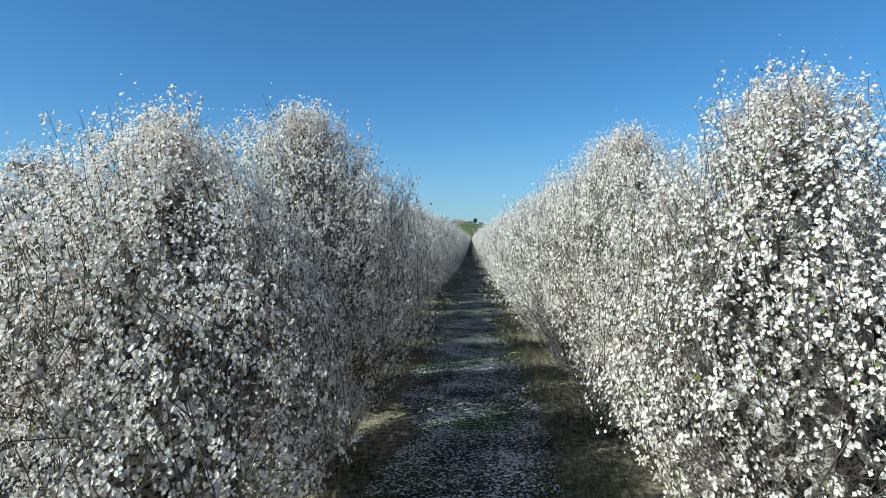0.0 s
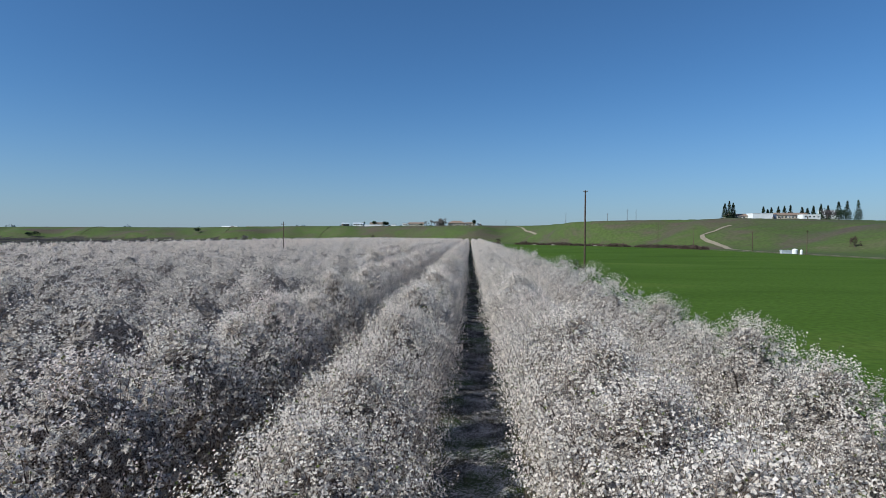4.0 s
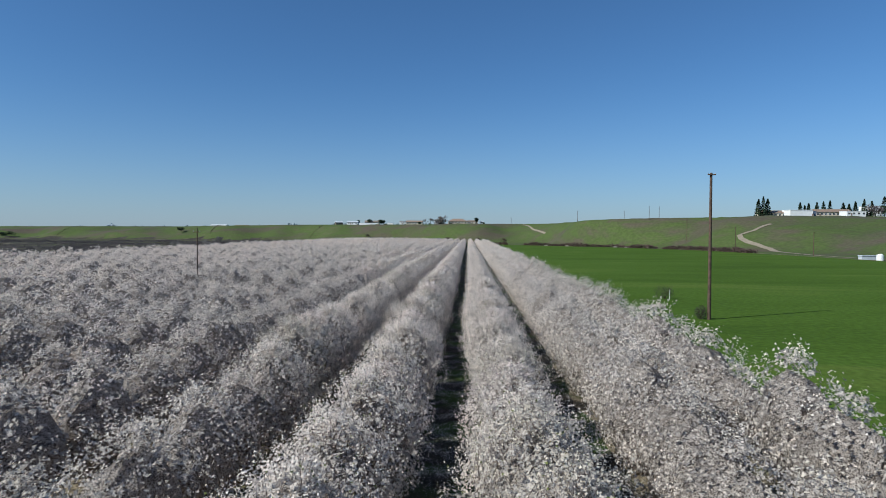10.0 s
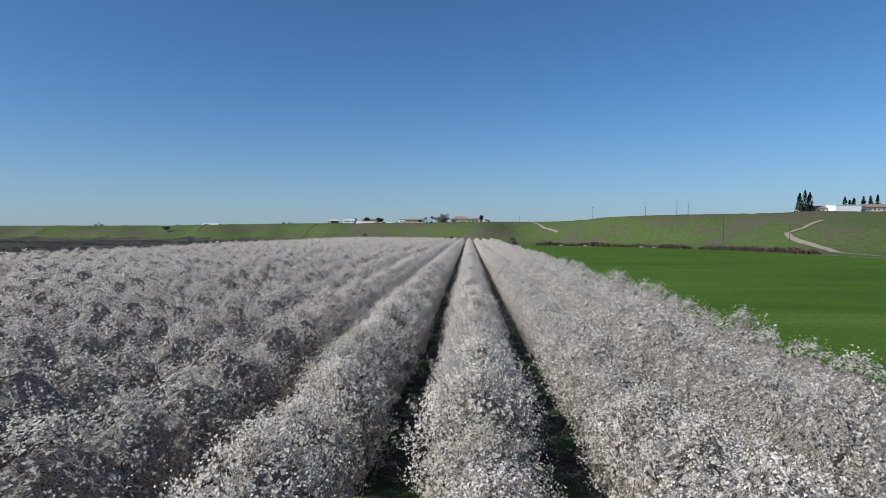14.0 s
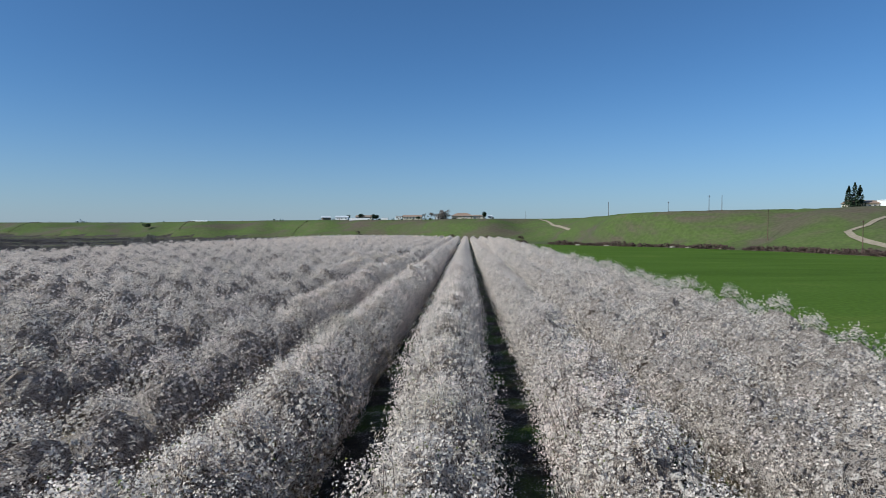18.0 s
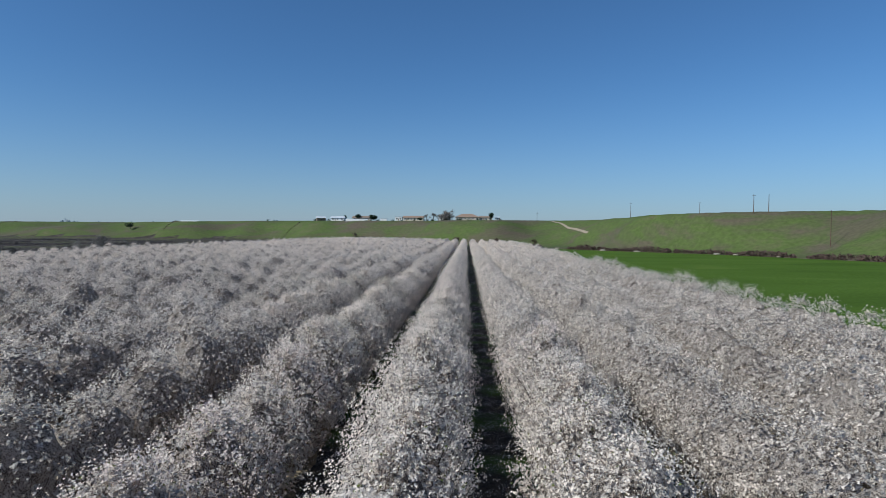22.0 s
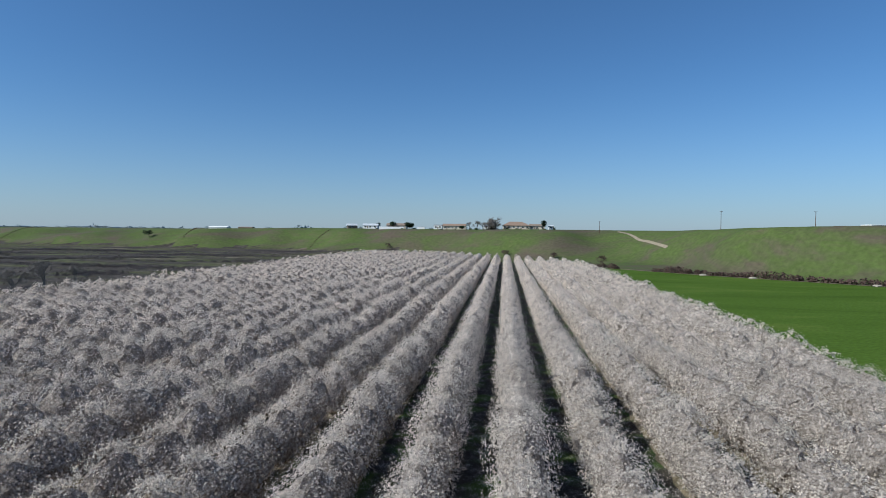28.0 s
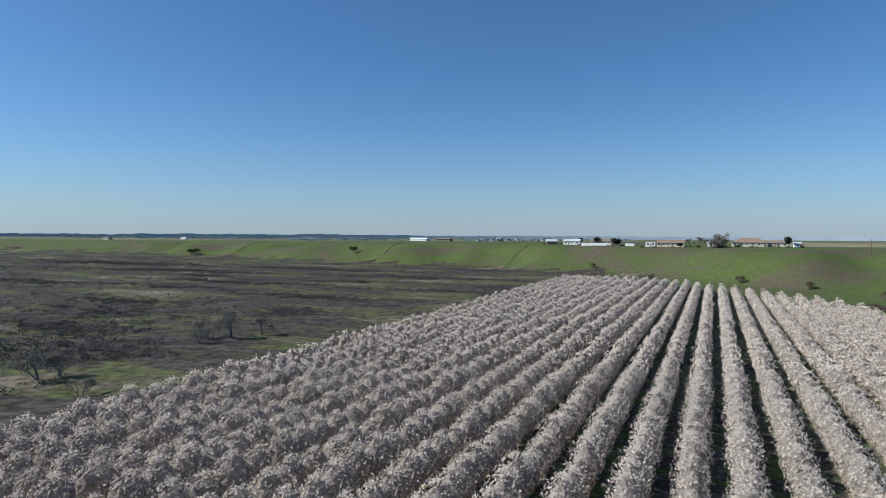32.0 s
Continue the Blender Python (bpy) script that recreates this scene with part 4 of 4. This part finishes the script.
scrub_band("marsh_thicket", places, M_THICKET, 0.14, "dark leafless thicket standing in the marsh", "thicket", 33, 50)
places = []
for ax, ay, bx, by in [(-175, 905, -188, 850), (-560, 1015, -561, 957), (-330, 960, -318, 898)]:
    for i in range(34):
        t = i / 33
        places.append((ax + (bx - ax) * t + r.normal(0, 0.5), ay + (by - ay) * t, r.uniform(0.5, 1.1), r.uniform(0.4, 1.1)))
scrub_band("weed_line", places, M_BRUSH, 0.3, "dark weeds along a fence line down the bluff", "weeds", 34, 14)
places = [(x + r.normal(0, 2), y + r.normal(0, 1.5), r.uniform(0.8, 2.0), r.uniform(0.8, 2.0)) for x, y in
          [(-42, 846), (-40, 848), (-37, 846), (-33, 848), (-28, 845), (-12, 842), (-8, 840), (4, 838), (9, 838), (14, 840), (18, 836), (26, 836), (30, 840), (-74, 854), (-88, 866), (-92, 868),
           (-120, 896), (-128, 902), (-146, 906), (-162, 908), (-50, 848), (-64, 851), (-104, 884), (-98, 880), (-8, 838), (1, 836)]]
scrub_band("garden_shrubs", places, M_EVERGREEN, 0.3, "dark green garden shrubs round the hilltop houses", "shrubs", 35, 40)
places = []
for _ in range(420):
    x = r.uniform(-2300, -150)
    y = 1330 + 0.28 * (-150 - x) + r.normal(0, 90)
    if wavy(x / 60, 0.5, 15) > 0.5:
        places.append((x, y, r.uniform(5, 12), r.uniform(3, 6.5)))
scrub_band("far_woods", places, M_HAZED_WOODS, 0.5, "tree line far across the plateau, coloured blue-grey for haze", "woods", 36, 26)
for i, (x, y, h) in enumerate([(-144, 505, 8.5), (-152, 503, 6), (-140, 513, 6.5), (-146, 454, 7), (-144, 457, 5.5), (-128, 450, 4), (-146, 496, 5.5)]):
    bare_tree("bare_tree", x, y, h, 0.45, 300 + i, "leafless grey tree with many stems beside the orchard", 3, M_GREYBARK)
for i, (x, y, h) in enumerate([(-105, 829, 5), (-10, 757, 6), (20, 731, 5.5), (43, 684, 6), (213.8, 400.6, 6)]):
    bare_tree("bare_tree", x, y, h, 0.5, 320 + i, "small leafless tree at the foot of the bluff", 3, M_BRUSH)
bare_tree("oak", -18.5, 845, 19, 0.72, 350, "large leafless oak beside the hilltop houses", 1, M_SCRUB, 5, 0.15, 0.74).scale = (1.75, 1.75, 1.08)
for i, (x, y, h) in enumerate([(-34, 852, 8.5), (-40, 855, 7), (-29, 850, 7)]):
    bare_tree("bare_tree", x, y, h, 0.5, 360 + i, "leafless grey garden tree beside the hilltop houses", 2)
for i, (x, y, h, w) in enumerate([(20.5, 835, 7.2, 3.0), (-113, 894, 7, 3.6), (-98, 884, 6.6, 3.6), (-95, 886, 5.6, 3), (-131, 914, 6, 3), (-46, 848, 3.4, 2.6), (-62, 872, 5, 2.4),
                                  (-641, 972, 9, 7.5), (-367, 921, 8.5, 5), (-655, 975, 5, 5)]):
    round_tree(x, y, h, w, 400 + i, "dark round evergreen tree on the bluff")
for i, (x, h, w) in enumerate([(225, 13.5, 2.0), (229, 15.5, 2.3), (232.6, 14, 2.1)]):
    conifer(x, 590 + i, h, w, 500 + i, "tall dark narrow conifer on the bluff top")
for i, (x, h) in enumerate([(263.6, 11.5), (268, 9), (272, 11), (276, 11.5), (282, 12), (288, 13), (295.5, 11), (301, 10), (307, 12), (311, 13.5), (318, 12)]):
    conifer(x, 606 + (i % 3) * 2, h, 1.8, 520 + i, "dark conifer behind the bluff-top buildings")
for i, x in enumerate([322, 329, 338]):
    conifer(x, 600, 15 + (i * 7 % 3), 2.6, 540 + i, "tall dark conifer beside the bluff-top buildings")
round_tree(301.5, 580, 9.5, 7, 560, "dark spreading tree beside the bluff-top buildings", M_THICKET)
round_tree(313, 583, 9, 8, 561, "dark spreading tree beside the bluff-top buildings")


def field_shrub(x, y, height, width, seed, label):
    """A thin-stemmed bush with a loose crown down to the ground."""
    r = np.random.default_rng(seed)
    bush = empty("shrub", x, y, 0.02)
    stems = [tube([(0, 0, -0.05), (math.cos(w) * width * 0.2, math.sin(w) * width * 0.2, height * 0.45), (math.cos(w) * width * 0.45, math.sin(w) * width * 0.45, height * 0.9)], [0.03, 0.02, 0.008], 4)
             for w in r.uniform(0, 6.28, 9)]
    part("branch_frame", mesh_of("branch_frame", *gather(stems), [M_BRUSH]), M_BRUSH, bush)
    v, f = leaf_cloud((0, 0, height * 0.5), (width * 0.6, width * 0.6, height * 0.52), 900, 0.05, r, 0.1)
    tagged(part("foliage", mesh_of("foliage", v, f, [M_BUSH]), M_BUSH, bush), kind="stuff")
    return tagged(bush, label, "shrub")


field_shrub(39.9, 220.6, 2.1, 2.6, 600, "low dark rounded shrub in the green field")
field_shrub(37.2, 199.4, 1.5, 1.3, 601, "small dark bush beside the foot of a utility pole")


# ---------------------------------------------------------------- poles
def utility_pole(x, y, height, arms, label, turn=0.0, radius=0.15):
    pole = empty("utility_pole", x, y, gz(x, y), turn)
    part("shaft", mesh_of("shaft", *gather([tube([(0, 0, -0.4), (0, 0, height * 0.5), (0, 0, height)], [radius * 1.2, radius, radius * 0.8], 10)]), [M_POLE], None, True), M_POLE, pole)
    for z, half in arms:
        arm = part("crossarm", box(bmesh.new(), -half, -0.24, z - 0.06, half, -0.12, z + 0.06, 0.01), M_POLE, pole)
        for s in (-0.9, 0.9):
            bm = bmesh.new()
            bmesh.ops.create_cone(bm, cap_ends=True, segments=8, radius1=0.05, radius2=0.03, depth=0.14, matrix=Matrix.Translation((half * s, -0.18, z + 0.13)))
            part("insulator", bm, M_METAL, arm)
    return tagged(pole, label, "utility pole", "utility poles")


utility_pole(38, 199, 16.4, [(16.2, 0.45)], "tall brown wooden utility pole standing in the green field", 0, 0.17)
utility_pole(-26.7, 213.3, 10.2, [(9.6, 0.5)], "thin dark utility pole rising from the blossoming rows", 0, 0.085)
utility_pole(146.7, 594.3, 30.3 - gz(146.7, 594.3), [(29.6 - gz(146.7, 594.3), 1.1)], "wooden utility pole with crossarm on the hill crest", 0, 0.16)
utility_pole(153.5, 592.5, 30.2 - gz(153.5, 592.5), [], "plain wooden utility pole on the hill crest", 0, 0.16)
utility_pole(157.2, 544.6, 20.4 - gz(157.2, 544.6), [(19.8 - gz(157.2, 544.6), 0.8)], "tall wooden utility pole on the green hillside", 0, 0.16)
utility_pole(156, 467.5, 13.4 - gz(156, 467.5), [(12.9 - gz(156, 467.5), 0.8)], "wooden utility pole at the field's edge", 0, 0.15)
utility_pole(166.9, 411.9, 10.8 - gz(166.9, 411.9), [(10.3 - gz(166.9, 411.9), 0.9)], "wooden utility pole beside the dirt road", 20, 0.15)
utility_pole(166.7, 358.4, 10.8 - gz(166.7, 358.4), [(10.3 - gz(166.7, 358.4), 0.9)], "wooden utility pole beside the dirt road", 20, 0.15)
utility_pole(113, 705, 11, [(10.5, 0.9)], "wooden utility pole with crossarm on the hill crest", 0, 0.15)
utility_pole(146.8, 668, 9.2, [(8.7, 0.9)], "wooden utility pole with crossarm on the hill crest", 0, 0.15)
utility_pole(57.1, 787.7, 26.3 - gz(57.1, 787.7), [(25.7 - gz(57.1, 787.7), 0.9)], "distant utility pole on the plateau", 0, 0.15)


post = empty("marker_post", 40.3, 219.4, 0.03)
bm = bmesh.new()
bmesh.ops.create_cone(bm, cap_ends=True, segments=10, radius1=0.035, radius2=0.03, depth=1.5, matrix=Matrix.Translation((0, 0, 0.7)))
part("pipe", bm, M_WHITE, post)
tagged(post, "white marker pipe standing beside a leafless bush", "post")


# ---------------------------------------------------------------- buildings
def building(name, x, y, w, d, h, roof, wall_mat, roof_mat, label, windows=0, turn=0.0, rise=1.6, door=True):
    """A house or shed: walls, pitched or flat roof, windows with panes, a door. The front looks to -y."""
    z0 = min(gz(x + a * w / 2, y + b * d / 2) for a in (-1, 0, 1) for b in (-1, 0, 1))
    b = empty(name, x, y, z0, turn)
    lift = max(gz(x, y) - z0, 0) + 0.1
    part("wall", box(bmesh.new(), -w / 2, -d / 2, -0.3, w / 2, d / 2, h + lift), wall_mat, b)
    h += lift
    bm = bmesh.new()
    o = 0.5
    if roof == "flat":
        box(bm, -w / 2 - 0.15, -d / 2 - 0.15, h, w / 2 + 0.15, d / 2 + 0.15, h + 0.35)
    else:
        inset = d / 2 if roof == "hip" else 0.0
        e = [bm.verts.new(p) for p in ((-w / 2 - o, -d / 2 - o, h), (w / 2 + o, -d / 2 - o, h), (w / 2 + o, d / 2 + o, h), (-w / 2 - o, d / 2 + o, h))]
        low = [bm.verts.new((v.co.x, v.co.y, h - 0.2)) for v in e]
        a1, a2 = bm.verts.new((-w / 2 - o + inset, 0, h + rise)), bm.verts.new((w / 2 + o - inset, 0, h + rise))
        for f in ((e[0], e[1], a2, a1), (e[2], e[3], a1, a2), (e[1], e[2], a2), (e[3], e[0], a1), tuple(reversed(low)),
                  (low[0], low[1], e[1], e[0]), (low[1], low[2], e[2], e[1]), (low[2], low[3], e[3], e[2]), (low[3], low[0], e[0], e[3])):
            bm.faces.new(f)
    part("roof", bm, roof_mat, b)
    for i in range(windows):
        cx = -w / 2 + w * (i + 0.5) / windows
        zc = lift + (h - lift) * 0.55
        win = part("window", box(bmesh.new(), cx - 0.85, -d / 2 - 0.06, zc - 0.7, cx + 0.85, -d / 2 + 0.02, zc + 0.7), M_WHITE, b)
        for s in (-0.39, 0.39):
            part("pane", box(bmesh.new(), cx + s - 0.34, -d / 2 - 0.075, zc - 0.6, cx + s + 0.34, -d / 2 - 0.062, zc + 0.6), M_GLASS, win)
    if door:
        cx = -w / 2 + w * 0.5 / max(windows, 1) + (w / max(windows, 1)) * 0.5
        part("door", box(bmesh.new(), cx - 0.5, -d / 2 - 0.07, lift, cx + 0.5, -d / 2 + 0.02, lift + 2.05), M_SHINGLE, b)
    return tagged(b, label, "building")


building("ranch_house", -1.5, 852, 22, 13, 3.0, "hip", M_CREAM, M_TILE, "cream hilltop ranch house under a broad pinkish hip roof", 6, 0, 3.2)
building("ranch_wing", 16, 854, 12, 8, 2.8, "gable", M_CREAM, M_SHINGLE, "cream side wing with a grey-brown roof on the hilltop", 3, 0, 1.5)
building("shed", 26.5, 842, 4, 4, 2.6, "gable", M_WHITE, M_TIN, "small white shed beside a dark tree", 1, 0, 0.9)
building("shed", -26, 852, 5, 4, 2.8, "gable", M_WHITE, M_TIN, "small white outbuilding beside the big oak", 1, 0, 0.9)
building("long_house", -53.5, 862, 19, 9, 3.0, "gable", M_CREAM, M_TILE, "long low cream house with a reddish tan roof", 6, 0, 1.8)
building("cottage", -67.5, 860, 7, 6, 3.4, "flat", M_WHITE, M_TILE, "small white block house beside the long house", 2)
building("shed", -84, 872, 7, 4, 1.8, "flat", M_WHITE, M_TIN, "low white hut on the hilltop", 0, 0, 0.5, False)
building("shed", -137, 909, 14, 8, 2.8, "gable", M_WHITE, M_TIN, "white hilltop shed with a pale metal roof", 3, 0, 1.8)
building("barn", -155, 907, 9, 7, 2.6, "gable", M_SHINGLE, M_TIN, "small brown barn with a pale metal roof", 1, 20, 1.8)
building("barn", -110, 898, 18, 9, 3.2, "gable", M_CREAM, M_SHINGLE, "low cream barn with a brown roof behind dark trees", 4, 0, 2.0)
building("house", -1062, 1165, 15, 9, 2.8, "gable", M_CREAM, M_TILE, "far-off cream house with a tan roof on the plateau", 4, 0, 2.0)
building("warehouse", -985, 1275, 14, 9, 2.6, "gable", M_WHITE, M_TIN, "far-off pale shed on the plateau", 0, 0, 1.5, False)
building("warehouse", -450, 1245, 29, 14, 3.6, "gable", M_WHITE, M_WHITE, "long white warehouse on the far plateau", 0, 0, 1.5, False)
building("shed", -405, 1240, 22, 10, 3.5, "gable", M_SHINGLE, M_SHINGLE, "long low dark shed on the far plateau", 0, 0, 1.2, False)
building("warehouse", 238, 764, 28, 12, 3.8, "flat", M_WHITE, M_WHITE, "long low white warehouse behind the hill crest", 0, 0, 0.5, False)
building("villa", 239, 598, 20.5, 10, 3.3, "gable", M_CREAM, M_TILE, "long cream building with a tan roof on the bluff", 7, 0, 1.9)
building("hall", 253, 590, 16, 12, 4.6, "flat", M_WHITE, M_WHITE, "plain white flat-roofed hall on the bluff", 0)
building("shed", 263.5, 591, 4.5, 6, 3.6, "flat", M_CANVAS, M_CANVAS, "blue-grey shed beside the white hall", 0, 0, 0.5, False)
building("villa", 283.5, 602, 26, 10, 3.6, "gable", M_CREAM, M_TILE, "long cream building with a tan roof among conifers", 9, 0, 2.2)
building("hall", 291.5, 588, 13.5, 9, 3.2, "flat", M_WHITE, M_WHITE, "low white building beside dark trees on the bluff", 4)
building("office_block", 326, 622, 12, 10, 8.5, "flat", M_WHITE, M_TIN, "tall white flat-roofed block on the bluff", 6)
bm = bmesh.new()
box(bm, -11.5, -0.15, -0.6, 11.5, 0.15, 2.1, 0.03)
wall = empty("garden_wall", -113.5, 888, gz(-113.5, 888))
part("wall_panel", bm, M_WHITE, wall)
tagged(wall, "long low white garden wall on the hilltop", "wall")


def tank(x, y, radius, height, label):
    t = empty("storage_tank", x, y, gz(x, y) + 0.02)
    bm = bmesh.new()
    bmesh.ops.create_cone(bm, cap_ends=True, segments=24, radius1=radius, radius2=radius, depth=height, matrix=Matrix.Translation((0, 0, height / 2)))
    part("shell", bm, M_WHITE, t)
    bm = bmesh.new()
    bmesh.ops.create_cone(bm, cap_ends=True, segments=24, radius1=radius * 1.03, radius2=radius * 0.25, depth=0.5, matrix=Matrix.Translation((0, 0, height + 0.25)))
    part("lid", bm, M_WHITE, t)
    return tagged(t, label, "tank", "white tanks")


tank(162.8, 361, 1.2, 2.0, "white round storage tank beside the farm road")
tank(163.6, 357, 0.55, 1.7, "small white storage tank beside the farm road")
building("trailer", 163.4, 369, 5.6, 2.2, 1.3, "flat", M_TIN, M_TIN, "low pale grey trailer beside the storage tanks", 0, 0, 0.3, False)
for i, (x, y) in enumerate([(112, 556), (118, 549), (128, 531), (150, 478), (84, 585), (70, 599)]):
    rr = np.random.default_rng(700 + i)
    bm = bmesh.new()
    bmesh.ops.create_icosphere(bm, subdivisions=2, radius=1.0)
    for v in bm.verts:
        v.co = Vector((v.co.x * 1.6, v.co.y * 0.8, v.co.z * 0.5)) * float(rr.uniform(0.85, 1.15))
    rock = empty("rubble_pile", x, y - 2, 0.3)
    part("rubble", bm, M_STONE, rock)
    tagged(rock, "pale heap of rubble at the field edge", "rubble", "rubble heaps")

# low ridge and tree line far beyond the plateau, its blue painted in as haze
vs, fs = [], []
for i in range(481):
    a = radians(-62 + i / 4)
    d = 4300
    x, y = math.sin(a) * d, math.cos(a) * d
    fine = 5 * float(wavy(i / 1.7, 0, 22)) + 4 * float(wavy(i / 0.6, 0, 23))
    vs += [(x, y, -5), (x, y, 16 + 5 * float(wavy(i / 13.0, 0, 21)) + fine + 7 * max(0.0, min(1.0, (170 - i) / 40)))]
for i in range(480):
    fs.append((2 * i, 2 * i + 2, 2 * i + 3, 2 * i + 1))
tagged(new("backdrop", mesh_of("backdrop", vs, np.array(fs), [M_HAZE])), "far-off ridge along the horizon, painted in haze blue", "backdrop", kind="structure")
